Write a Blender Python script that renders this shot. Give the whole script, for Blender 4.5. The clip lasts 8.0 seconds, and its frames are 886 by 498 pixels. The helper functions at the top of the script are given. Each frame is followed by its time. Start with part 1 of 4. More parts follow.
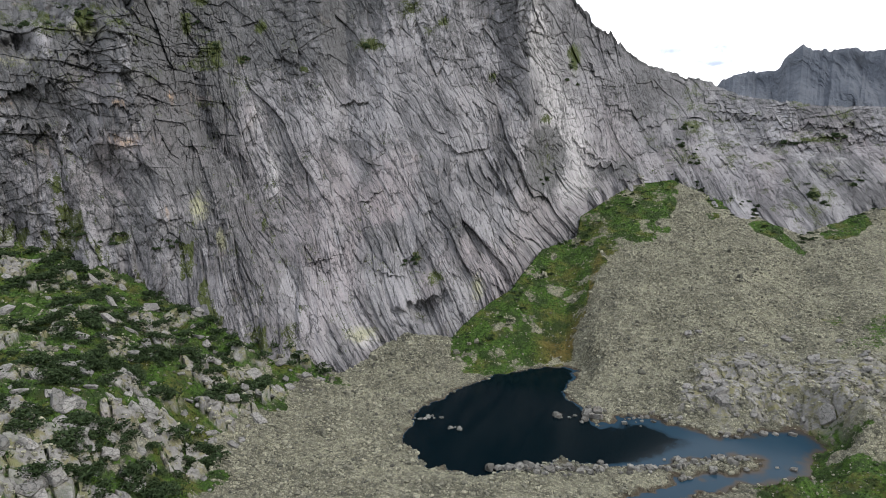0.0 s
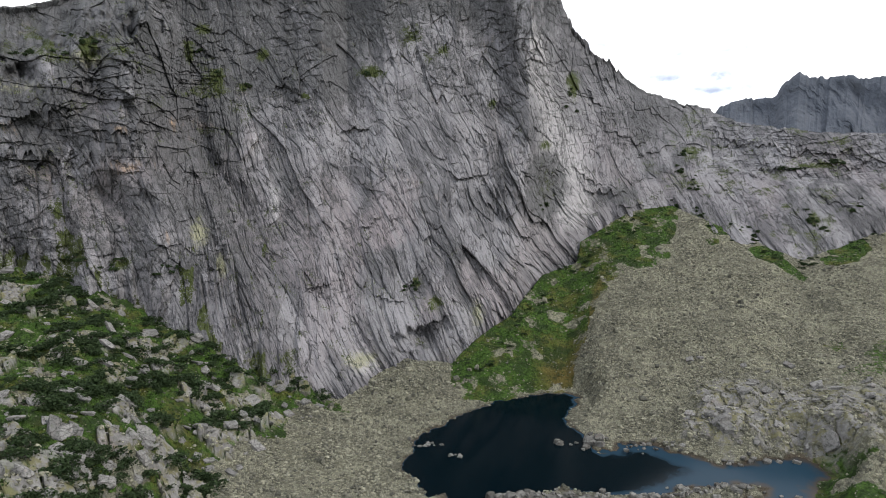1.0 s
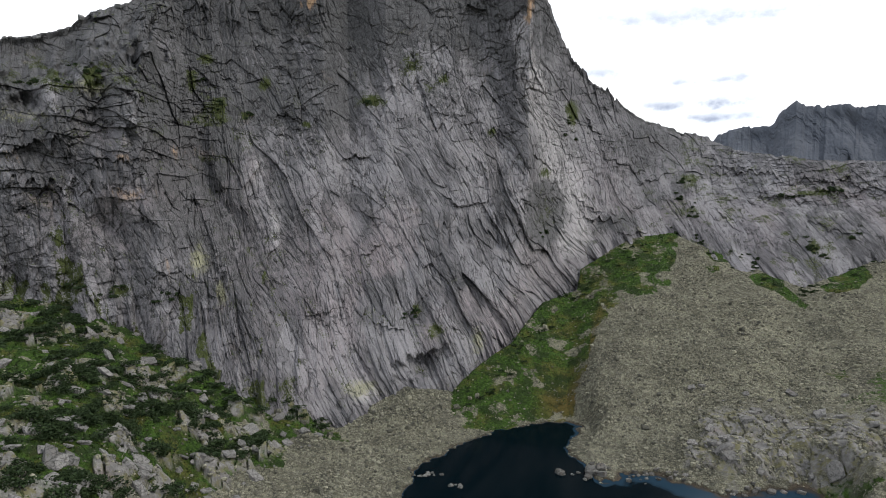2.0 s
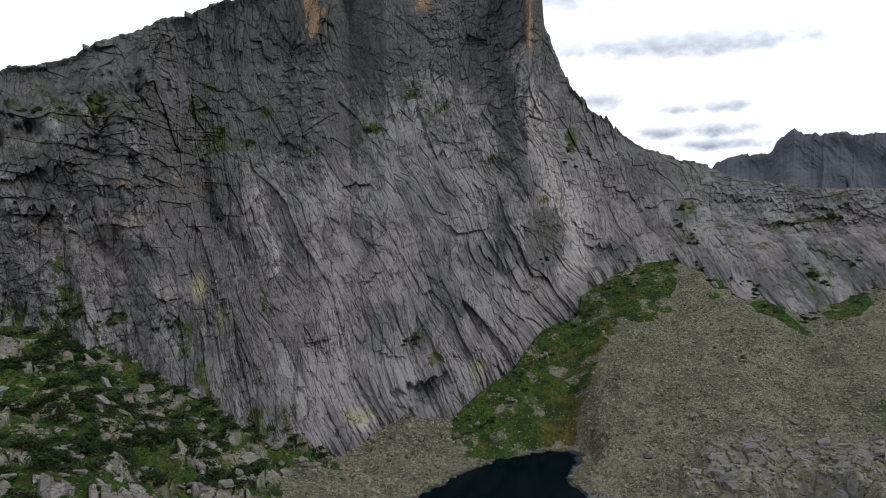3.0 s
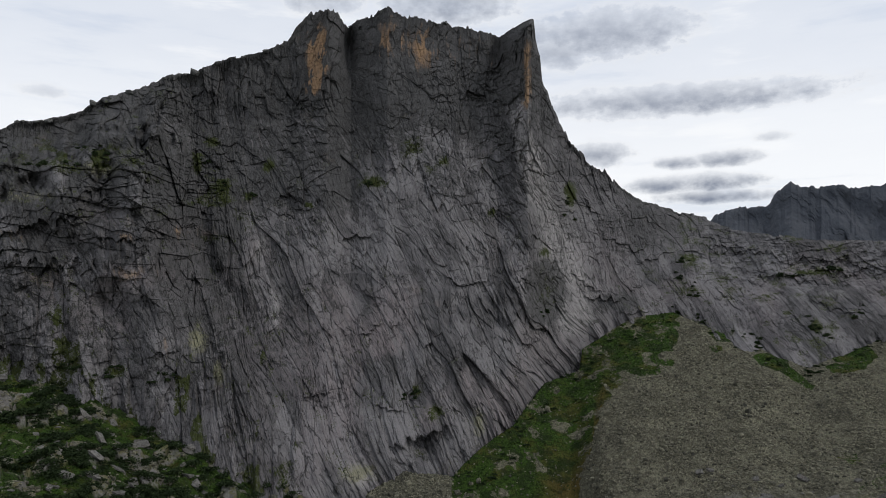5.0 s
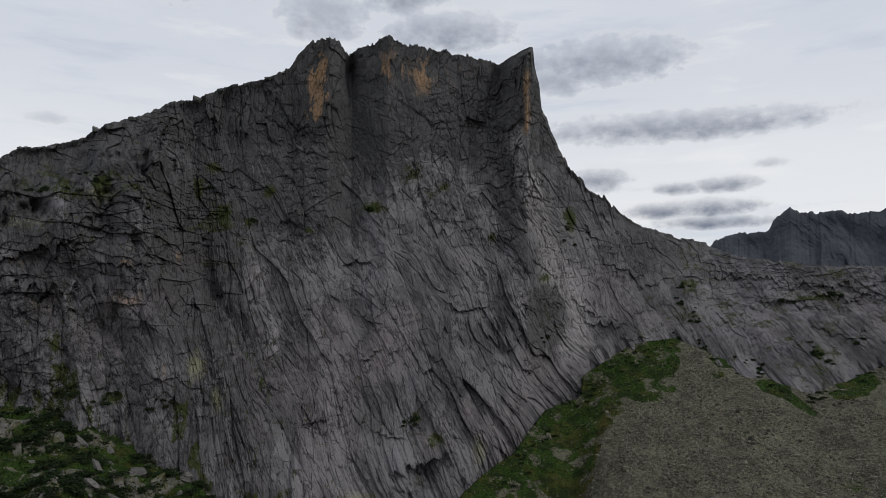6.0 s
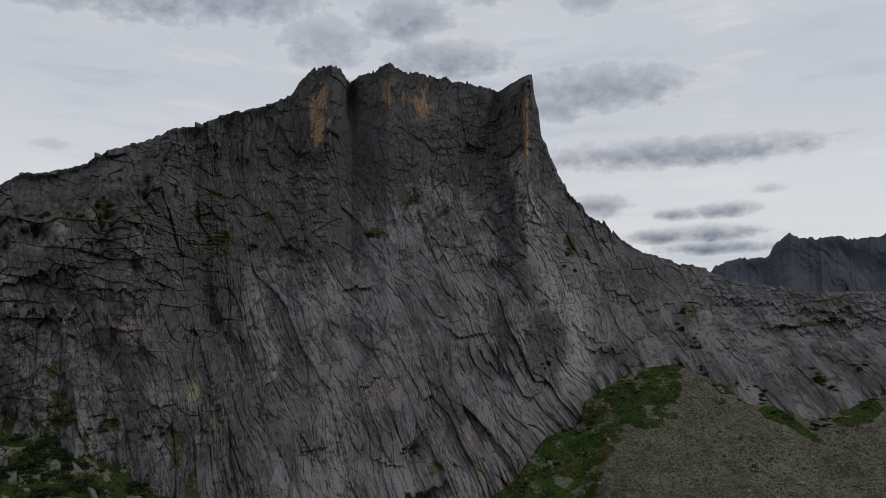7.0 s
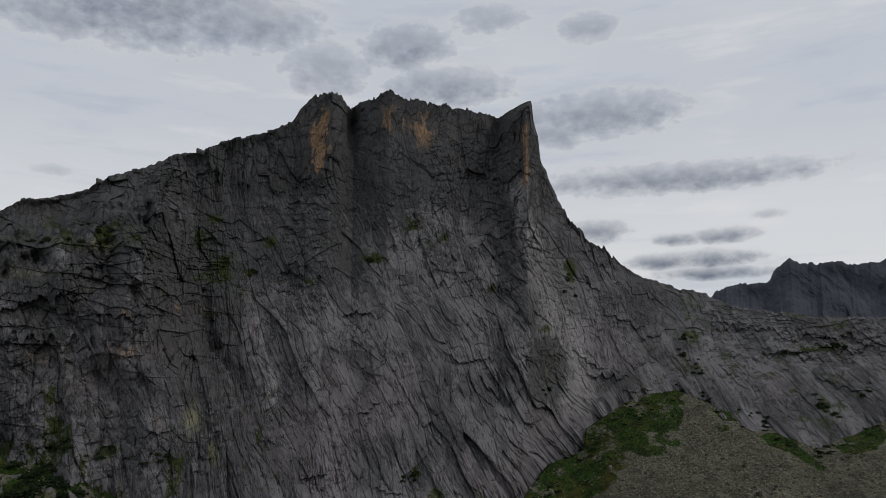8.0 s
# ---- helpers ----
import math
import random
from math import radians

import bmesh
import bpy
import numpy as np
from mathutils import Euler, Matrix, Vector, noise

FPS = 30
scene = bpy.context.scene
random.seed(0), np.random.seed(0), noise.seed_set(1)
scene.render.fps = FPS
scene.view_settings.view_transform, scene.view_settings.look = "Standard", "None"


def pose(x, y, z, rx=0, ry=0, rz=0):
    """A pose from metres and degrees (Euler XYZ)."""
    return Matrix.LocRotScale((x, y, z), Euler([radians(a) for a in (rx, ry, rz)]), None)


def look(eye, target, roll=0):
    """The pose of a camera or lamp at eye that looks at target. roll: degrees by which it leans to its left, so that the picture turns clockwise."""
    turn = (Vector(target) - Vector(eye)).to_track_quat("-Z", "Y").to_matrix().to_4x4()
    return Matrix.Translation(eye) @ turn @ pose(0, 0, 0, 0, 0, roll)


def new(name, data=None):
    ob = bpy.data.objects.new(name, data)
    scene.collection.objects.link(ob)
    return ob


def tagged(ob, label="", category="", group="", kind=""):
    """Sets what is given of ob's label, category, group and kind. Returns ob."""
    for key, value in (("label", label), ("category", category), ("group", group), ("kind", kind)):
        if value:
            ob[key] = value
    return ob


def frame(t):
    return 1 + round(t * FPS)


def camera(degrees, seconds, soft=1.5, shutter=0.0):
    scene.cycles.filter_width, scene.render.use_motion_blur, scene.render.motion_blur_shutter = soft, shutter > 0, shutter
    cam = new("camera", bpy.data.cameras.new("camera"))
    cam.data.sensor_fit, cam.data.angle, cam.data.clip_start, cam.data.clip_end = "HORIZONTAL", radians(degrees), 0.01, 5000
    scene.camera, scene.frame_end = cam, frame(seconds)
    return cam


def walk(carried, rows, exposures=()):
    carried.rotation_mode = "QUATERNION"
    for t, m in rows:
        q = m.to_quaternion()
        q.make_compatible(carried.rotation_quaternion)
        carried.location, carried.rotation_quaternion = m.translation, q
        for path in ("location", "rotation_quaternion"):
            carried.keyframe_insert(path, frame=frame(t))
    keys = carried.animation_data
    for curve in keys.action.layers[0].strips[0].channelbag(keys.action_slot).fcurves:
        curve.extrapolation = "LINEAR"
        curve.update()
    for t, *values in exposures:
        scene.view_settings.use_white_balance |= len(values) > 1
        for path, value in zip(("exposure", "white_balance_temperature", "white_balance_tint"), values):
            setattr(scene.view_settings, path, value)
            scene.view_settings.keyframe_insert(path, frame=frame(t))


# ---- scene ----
# Camera: it hovers over the valley and tilts upwards.
cam = camera(65.55, 8.0, 0.9)
EYE, TILT = 110.0, -9.5
TILTS = [(0.0, 0.0), (0.5, 1.067), (1.0, 2.125), (1.5, 3.265), (3.0, 6.635), (3.5, 7.764), (4.0, 8.845), (4.5, 9.920),
         (6.0, 13.113), (6.5, 14.178), (7.0, 15.240), (7.5, 16.300), (8.0, 17.343)]
STOPS = [(0.0, 1.60), (1.0, 1.40), (1.7, 1.18), (3.0, 0.64), (4.0, 0.33), (4.7, 0.11), (6.0, -0.22), (7.0, -0.44), (8.0, -0.49)]
walk(cam, [(t, pose(0, 0, EYE, 90 + TILT + p, 0, 0.009 * t)) for t, p in TILTS], STOPS)

# ---- light: an overcast sky with a weak, wide sun ----
SUN_BEARING, SUN_HEIGHT = 104.0, 46.0
CLOUDS = [  # bearing, elevation, half width, half height, darkness
    (-27.5, 26.2, 11.0, 3.0, 1.0), (-31.0, 24.0, 4.5, 1.6, 0.8), (-16.5, 25.5, 5.0, 1.8, 0.8), (-3.2, 24.3, 3.2, 1.5, 0.9), (-10.2, 22.4, 3.0, 1.8, 0.7),
    (0.4, 21.2, 4.4, 1.3, 0.9), (13.2, 18.6, 5.6, 1.5, 0.9), (9.6, 17.6, 2.4, 1.4, 0.7), (18.5, 13.1, 9.6, 0.95, 1.0),
    (12.8, 9.2, 2.0, 0.8, 0.9), (19.0, 8.2, 1.5, 0.4, 0.95), (22.4, 8.4, 2.0, 0.5, 0.95), (18.0, 6.5, 2.6, 0.55, 0.95),
    (21.6, 6.6, 2.8, 0.55, 1.1), (21.5, 5.5, 3.6, 0.45, 1.0), (12.3, 25.3, 2.2, 1.0, 0.6), (4.0, 26.4, 2.6, 1.0, 0.6),
    (-30.5, 12.6, 1.4, 0.4, 0.4), (25.6, 9.8, 1.1, 0.3, 0.5),
]


class Nodes:
    """Short writing for shader nodes."""

    def __init__(self, tree):
        self.t = tree
        tree.nodes.clear()

    def add(self, kind):
        return self.t.nodes.new(kind)

    def set(self, socket, v):
        if isinstance(v, bpy.types.NodeSocket):
            self.t.links.new(v, socket)
        elif v is not None:
            if isinstance(v, tuple) and len(v) == 3 and socket.type == "RGBA":
                v = (*v, 1)
            socket.default_value = v

    def math(self, op, a, b=None, c=None, clamp=False):
        n = self.add("ShaderNodeMath")
        n.operation, n.use_clamp = op, clamp
        for s, v in zip(n.inputs, (a, b, c)):
            self.set(s, v)
        return n.outputs[0]

    def ramp(self, v, lo, hi, a=0.0, b=1.0):
        n = self.add("ShaderNodeMapRange")
        n.interpolation_type = "SMOOTHSTEP"
        for s, x in zip(n.inputs, (v, lo, hi, a, b)):
            self.set(s, x)
        return n.outputs[0]

    def mix(self, f, a, b, blend="MIX"):
        n = self.add("ShaderNodeMix")
        n.data_type, n.blend_type = "RGBA", blend
        self.set(n.inputs[0], f), self.set(n.inputs[6], a), self.set(n.inputs[7], b)
        return n.outputs[2]

    def noise(self, vec, scale, detail=4.0, rough=0.55, distortion=0.0):
        n = self.add("ShaderNodeTexNoise")
        self.set(n.inputs["Vector"], vec), self.set(n.inputs["Scale"], scale), self.set(n.inputs["Detail"], detail)
        self.set(n.inputs["Roughness"], rough), self.set(n.inputs["Distortion"], distortion)
        return n.outputs[0]

    def cells(self, vec, scale, feature="DISTANCE_TO_EDGE", out="Distance", rand=1.0):
        n = self.add("ShaderNodeTexVoronoi")
        n.feature = feature
        self.set(n.inputs["Vector"], vec), self.set(n.inputs["Scale"], scale), self.set(n.inputs["Randomness"], rand)
        return n.outputs[out]

    def attr(self, name):
        n = self.add("ShaderNodeAttribute")
        n.attribute_name = name
        return n.outputs["Fac"]

    def place(self):
        return self.add("ShaderNodeNewGeometry").outputs["Position"]

    def joined(self, x, y, z=0.0):
        n = self.add("ShaderNodeCombineXYZ")
        for s, v in zip(n.inputs, (x, y, z)):
            self.set(s, v)
        return n.outputs[0]

    def bump(self, h, distance, strength=1.0, normal=None):
        n = self.add("ShaderNodeBump")
        self.set(n.inputs["Height"], h), self.set(n.inputs["Distance"], distance), self.set(n.inputs["Strength"], strength)
        self.set(n.inputs["Normal"], normal)
        return n.outputs[0]

    def surface(self, colour, rough=0.9, normal=None, **more):
        n = self.add("ShaderNodeBsdfPrincipled")
        self.set(n.inputs["Base Color"], colour), self.set(n.inputs["Roughness"], rough), self.set(n.inputs["Normal"], normal)
        self.set(n.inputs["Specular IOR Level"], 0.12)
        for k, v in more.items():
            self.set(n.inputs[k.replace("_", " ")], v)
        self.t.links.new(n.outputs[0], self.add("ShaderNodeOutputMaterial").inputs[0])


def material(name):
    m = bpy.data.materials.new(name)
    m.use_nodes = True
    return m, Nodes(m.node_tree)


def make_world():
    w = bpy.data.worlds.new("overcast_sky")
    w.use_nodes = True
    scene.world = w
    n = Nodes(w.node_tree)
    way = n.add("ShaderNodeTexCoord").outputs["Generated"]
    split = n.add("ShaderNodeSeparateXYZ")
    n.set(split.inputs[0], way)
    x, y, z = split.outputs
    bearing = n.math("MULTIPLY", n.math("ARCTAN2", x, y), 57.2958)
    height = n.math("MULTIPLY", n.math("ARCSINE", z), 57.2958)
    flat = n.joined(n.math("DIVIDE", x, n.math("ADD", n.math("ABSOLUTE", z), 0.08)), n.math("DIVIDE", y, n.math("ADD", n.math("ABSOLUTE", z), 0.08)))
    wob = n.noise(n.joined(n.math("MULTIPLY", bearing, 0.55), n.math("MULTIPLY", height, 0.85)), 1.0, 5.0, 0.58)
    wob2 = n.noise(n.joined(n.math("MULTIPLY", bearing, 1.0), n.math("MULTIPLY", height, 1.5), 3.0), 1.0, 4.0, 0.6)
    edge = n.math("ADD", n.math("MULTIPLY", n.math("SUBTRACT", wob, 0.5), 2.6), n.math("MULTIPLY", n.math("SUBTRACT", wob2, 0.5), 1.0))
    sky = n.add("ShaderNodeTexSky")
    sky.sky_type, sky.sun_disc = "NISHITA", False
    sky.sun_elevation, sky.sun_rotation = radians(SUN_HEIGHT), radians(SUN_BEARING)
    blue = n.mix(1.0, sky.outputs[0], (0.1, 0.1, 0.1), "MULTIPLY")
    veil_noise = n.noise(flat, 0.7, 5.0, 0.55)
    low = n.ramp(height, 0.0, 24.0, 1.0, 0.0)
    veil = n.mix(low, (0.70, 0.745, 0.83), (0.98, 0.985, 1.0))
    veil = n.mix(n.ramp(veil_noise, 0.35, 0.7, 0.0, 0.55), veil, (0.92, 0.94, 0.97))
    bands = n.noise(n.joined(n.math("MULTIPLY", bearing, 0.06), n.math("MULTIPLY", height, 0.32), 7.0), 1.0, 5.0, 0.6)
    veil = n.mix(n.ramp(bands, 0.52, 0.72, 0.0, 0.5), veil, (0.56, 0.63, 0.76))
    veil = n.mix(n.ramp(bands, 0.30, 0.46, 0.5, 0.0), veil, (1.0, 1.0, 1.0))
    colour = n.mix(n.ramp(height, 24.0, 60.0, 0.93, 0.7), blue, veil)
    dark = None
    for b, e, hw, hh, k in CLOUDS:
        u = n.math("DIVIDE", n.math("SUBTRACT", bearing, b), hw * 1.15)
        v = n.math("DIVIDE", n.math("SUBTRACT", height, e), hh * 1.25)
        q = n.math("SUBTRACT", 1.0, n.math("ADD", n.math("MULTIPLY", u, u), n.math("MULTIPLY", v, v)))
        q = n.math("MULTIPLY", n.math("MULTIPLY", n.ramp(n.math("ADD", q, edge), -0.95, 1.7), k), n.ramp(v, -0.7, 1.2, 1.2, 0.45))
        dark = q if dark is None else n.math("MAXIMUM", dark, q)
    rim = n.ramp(n.math("ABSOLUTE", n.math("SUBTRACT", dark, 0.12)), 0.0, 0.12, 0.22, 0.0)
    colour = n.mix(rim, colour, (1.0, 1.0, 1.0))
    colour = n.mix(n.math("MULTIPLY", dark, n.ramp(height, 7.0, 12.0, 0.95, 0.78)), colour, n.mix(low, (0.225, 0.262, 0.345), (0.225, 0.255, 0.325)))
    bg = n.add("ShaderNodeBackground")
    n.set(bg.inputs[0], colour), n.set(bg.inputs[1], 1.03)
    n.t.links.new(bg.outputs[0], n.add("ShaderNodeOutputWorld").inputs[0])


make_world()
lamp = bpy.data.lights.new("sun", "SUN")
lamp.energy, lamp.angle, lamp.color = 1.2, radians(12), (1.0, 0.96, 0.9)
sun = new("sun", lamp)
_b, _h = radians(SUN_BEARING), radians(SUN_HEIGHT)
sun.matrix_world = look((400 * math.sin(_b) * math.cos(_h), 400 * math.cos(_b) * math.cos(_h), 400 * math.sin(_h)), (0, 0, 0))

VIEW_HEIGHT = 110.0  # camera height: wall marks are placed by elevation (degrees) to fit its view
TUFTS = [  # mossy ledges on the wall: bearing, elevation, half width, half height in degrees
    (-17.8, 6.2, 0.4, 0.7), (-19.7, 8.2, 0.45, 0.9), (-15.9, 5.7, 0.6, 0.4), (-5.9, 7.0, 1.3, 0.6), (0.0, 8.7, 0.6, 0.5), (10.4, 6.4, 0.6, 0.7), (19.6, 0.7, 0.9, 0.45), (-14.3, 8.3, 0.5, 0.5), (-18.6, 9.9, 0.6, 0.5), (-11.1, 5.1, 0.5, 0.3), (4.0, 4.5, 0.4, 0.5), (8.4, 1.2, 0.5, 0.4), (28.3, -0.4, 1.6, 0.25), (-2.3, -10.3, 0.5, 0.6), (-0.7, -12.0, 0.9, 0.7), (-25.3, -7.7, 0.8, 0.6), (28.4, -4.3, 0.5, 0.7),
]
# ---- the lie of the land, fitted to the camera's view: bearing (degrees east of the view's axis), distance and height in metres ----
FOOT = [
    (-40.56, 426.5, 68.3), (-33.06, 386.6, 62.9), (-29.31, 371.5, 56.1), (-26.04, 357.2, 48.4), (-20.98, 333, 31.6), (-17.2, 321.5, 19.1),
    (-12.73, 317.2, 7), (-8.98, 315.5, -0.2), (-6.05, 323.7, 5.7), (-3.12, 330.5, 11.8), (0.78, 330, 8.9), (1.85, 340.2, 13.9),
    (3.2, 348.5, 19.2), (5.81, 363.8, 28.1), (8.34, 399.1, 43.6), (11.09, 417.6, 49.7), (11.36, 433.4, 58.8), (14.99, 460.7, 74.8),
    (18.41, 474.4, 79.2), (20.97, 460.4, 72.5), (24.27, 449.4, 64.1), (25.9, 439.5, 57.5), (27.84, 437.8, 52.7), (29.95, 456.2, 59.1),
    (32.88, 481.8, 68), (39.86, 547.1, 75.1),
]
CREST = [
    (-40.61, 159), (-33.24, 187), (-31.94, 195.2), (-30.36, 197.6), (-29.11, 201.4), (-27.66, 207.6),
    (-26.56, 215.4), (-24.04, 223.4), (-21.84, 235.6), (-20.37, 237.2), (-17.82, 247.7), (-14.93, 254.7),
    (-12.9, 262.8), (-12, 273.3), (-11.08, 281), (-10.05, 284.6), (-8.7, 283), (-7.97, 279.2),
    (-6.54, 283.6), (-4.85, 289.1), (-3.52, 284.7), (-1.66, 282.2), (0.78, 277.9), (3.95, 273),
    (4.67, 270.9), (6.14, 274.1), (7.21, 277.1), (7.42, 264.1), (8.02, 256), (8.22, 240.3),
    (9.11, 222.2), (10.23, 203.3), (12.23, 184), (13.12, 182.4), (15.5, 163.7), (18.9, 153.3),
    (20.76, 150.4), (22.93, 138.7), (26.02, 132.7), (28.59, 129.1), (32.68, 127.2), (41.01, 115.9),
]
CREST_DIST = [
    (-40.6, 480), (-33, 470), (-21.9, 480), (-9.7, 470), (-7.7, 485), (-4.7, 472),
    (4.5, 480), (7, 466), (9, 490), (13.1, 530), (21.1, 600), (26.3, 560),
    (33, 540), (41.5, 520),
]
FAR_CREST = [
    (16.65, 149.1), (21.15, 201.8), (21.63, 217.5), (23.03, 229), (24.22, 231.3), (25.32, 232.5),
    (25.75, 254.4), (26.72, 277.8), (27.38, 267.9), (28.48, 263), (29.94, 268.4), (30.63, 258.7),
    (32.7, 260.7), (33.15, 275.6), (37.23, 275.5), (42.7, 235.2),
]
MID = [
    (-37.57, 206.5, 38), (-34.32, 207, 34), (-28.92, 206, 29), (-22.87, 227.1, 16), (-18.45, 249.6, 8), (-12.88, 263.7, 4),
    (-7.09, 276.1, 2), (-3.16, 281.6, 1.2), (2.26, 304.6, 1), (10.49, 322, 0.6), (12.92, 289.8, 1.2), (19.86, 270.5, 1.6),
    (24.13, 272.6, 4), (28.16, 276.5, 5), (31.89, 278.9, 8), (34.26, 280.9, 10), (38.51, 290.8, 12),
]
NEAR = [
    (-38.25, 173.9, 28), (-34.88, 178.3, 25), (-27.44, 184.2, 15), (-21.1, 191.8, 6), (-14.17, 189.9, 3), (0.82, 185.8, 2),
    (15.76, 186.3, 0.6), (28.71, 213.5, 1.2), (34.88, 224.4, 3), (39.16, 233, 5),
]
LAKE = [
    (58.6, 316.7), (64.3, 309.5), (53.4, 287), (52.1, 275.2), (57.8, 265.6), (59.8, 249),
    (68.2, 256.5), (79.8, 258.1), (90.1, 249), (101.7, 239.9), (115, 241.4), (132.5, 246.9),
    (137.9, 240.9), (136.8, 228.4), (124, 217), (116.5, 204), (97.8, 202.6), (81.6, 197.7),
    (71.3, 193.1), (52.8, 187.7), (52.9, 195), (65.3, 201.9), (74.4, 207.7), (102.4, 213.1),
    (108.5, 221.1), (79.9, 218.6), (64.9, 213), (52.7, 217), (41.9, 221.1), (33.2, 214.5),
    (17.9, 211.4), (10.4, 209.9), (-4.5, 215), (-12.8, 228.3), (-15.1, 240.9), (-10, 263.8),
    (3.9, 282.3), (22.4, 303.4), (41.9, 313.5),
]
MEADOW = [
    (0.54, 304.5), (2.26, 306), (5.68, 312.5), (8.09, 320), (10.48, 325), (12.05, 335),
    (12.4, 363.5), (13.09, 385), (15.19, 399), (16.92, 407.5), (18.38, 423), (19.07, 466),
]
FOOT, CREST, CREST_DIST, FAR_CREST, MID, NEAR, LAKE, MEADOW = (np.array(q) for q in (FOOT, CREST, CREST_DIST, FAR_CREST, MID, NEAR, LAKE, MEADOW))


def along(curve, b, k=1):
    return np.interp(b, curve[:, 0], curve[:, k])


def step(v, lo, hi):
    t = np.clip((v - lo) / (hi - lo), 0, 1)
    return t * t * (3 - 2 * t)


def hashed(i, j, seed):
    h = i.astype(np.int64).astype(np.uint32) * np.uint32(374761393) + j.astype(np.int64).astype(np.uint32) * np.uint32(668265263)
    h = h + np.uint32(seed * 974634777 & 0xFFFFFFFF)
    h = (h ^ (h >> np.uint32(13))) * np.uint32(1274126177)
    h = (h ^ (h >> np.uint32(15))) * np.uint32(2246822519)
    return ((h ^ (h >> np.uint32(16))) & np.uint32(0xFFFFFF)).astype(np.float32) * np.float32(1 / 0x1000000)


def vnoise(x, y, seed=0):
    x, y = x.astype(np.float32), y.astype(np.float32)
    i, j = np.floor(x), np.floor(y)
    u, v = x - i, y - j
    u, v = u * u * u * (u * (u * 6 - 15) + 10), v * v * v * (v * (v * 6 - 15) + 10)
    a, b = hashed(i, j, seed), hashed(i + 1, j, seed)
    c, d = hashed(i, j + 1, seed), hashed(i + 1, j + 1, seed)
    return (a + (b - a) * u) * (1 - v) + (c + (d - c) * u) * v - 0.5


def fbm(x, y, seed=0, octaves=4, gain=0.5):
    out, amp = 0.0, 1.0
    for k in range(octaves):
        out = out + amp * vnoise(x * 2.03 ** k + 17.1 * k, y * 2.03 ** k - 9.7 * k, seed + k)
        amp *= gain
    return out


def cells(x, y, seed=0, jitter=0.9):
    """Nearest and second nearest distance, the nearest cell's two random numbers, and the offset from its centre."""
    x, y = x.astype(np.float32), y.astype(np.float32)
    i0, j0 = np.floor(x), np.floor(y)
    f1, f2 = (np.full(x.shape, 9.0, np.float32) for _ in range(2))
    r1, r2, ox, oy = (np.zeros(x.shape, np.float32) for _ in range(4))
    for di in (-1, 0, 1):
        for dj in (-1, 0, 1):
            i, j = i0 + di, j0 + dj
            p, q = hashed(i, j, seed), hashed(i, j, seed + 7)
            dx = x - (i + 0.5 + jitter * (p - 0.5))
            dy = y - (j + 0.5 + jitter * (q - 0.5))
            d = np.sqrt(dx * dx + dy * dy)
            near = d < f1
            f2 = np.where(near, f1, np.minimum(f2, d))
            f1 = np.where(near, d, f1)
            r1, r2 = np.where(near, hashed(i, j, seed + 13), r1), np.where(near, hashed(i, j, seed + 29), r2)
            ox, oy = np.where(near, dx, ox), np.where(near, dy, oy)
    return f1, f2, r1, r2, ox, oy


def lake_side(x, y):
    """Metres to the lake's shore, positive on the water's side."""
    x, y = x + 3.2 * fbm(x / 6, y / 6, 45, 3), y + 4.2 * fbm(x / 5, y / 6, 46, 3)
    px, py = LAKE[:, 0], LAKE[:, 1]
    qx, qy = np.roll(px, -1), np.roll(py, -1)
    best = np.full(x.shape, 1e9)
    inside = np.zeros(x.shape, bool)
    for ax, ay, bx, by in zip(px, py, qx, qy):
        t = np.clip(((x - ax) * (bx - ax) + (y - ay) * (by - ay)) / ((bx - ax) ** 2 + (by - ay) ** 2), 0, 1)
        best = np.minimum(best, np.hypot(x - ax - t * (bx - ax), y - ay - t * (by - ay)))
        if by != ay:
            inside ^= ((ay > y) != (by > y)) & (x < (bx - ax) * (y - ay) / (by - ay) + ax)
    return np.where(inside, best, -best)


def apron_edge(r):
    """The bearing at which the bushy slope under the wall gives way to the stones round the lake."""
    return np.interp(r, [180, 205, 250, 285, 315], [-21.5, -20.5, -16.2, -11.5, -9.0])


def bearing_of(x, y):
    """Bearing and distance; behind the view's axis the bearing turns back, so that the land closes all round."""
    b, r = np.degrees(np.arctan2(x, y)), np.hypot(x, y)
    k = np.abs(b)
    return np.where(k < 40, b, np.sign(b) * 40 * (180 - k) / 140), r


def outcrop(x, y):
    """Bare bedrock on the bushy slope and above the eastern shore, in cracked plates."""
    b, r = bearing_of(x, y)
    bare = fbm(x / 20, y / 20, 55, 3)
    low = step(-24.0 - b, 0, 2.0) * step(222 - r + 70 * bare, 0, 12) * step(bare + 0.22, 0.0, 0.1)
    patch = cells(x / 13 + 0.5 * bare, y / 19 + 0.5 * bare, 56)
    high = step(apron_edge(r) - b, -0.5, 1.0) * step(patch[2] + 0.5 * bare + 0.25 * step(b, -22, -14), 0.56, 0.66) * step(0.52 - patch[0], 0, 0.1)
    shore = step(b + 9 * bare, 20.5, 23) * np.exp(-((r - along(MID, b) - 17) / 27) ** 4) * step(bare, -0.24, -0.08)
    f1, f2, r1, r2, ox, oy = plate_cells(x, y)
    return np.clip(low + high + shore, 0, 1) * step(f2 - f1, 0.04, 0.12) * step(r, 120, 170), r1, r2, ox, oy


def plate_cells(x, y):
    w = 0.25 * fbm(x / 7, y / 7, 5, 3)
    return cells((x + 0.4 * y) / 7.0 + w, (y - 0.2 * x) / 9.0 + w, 11)


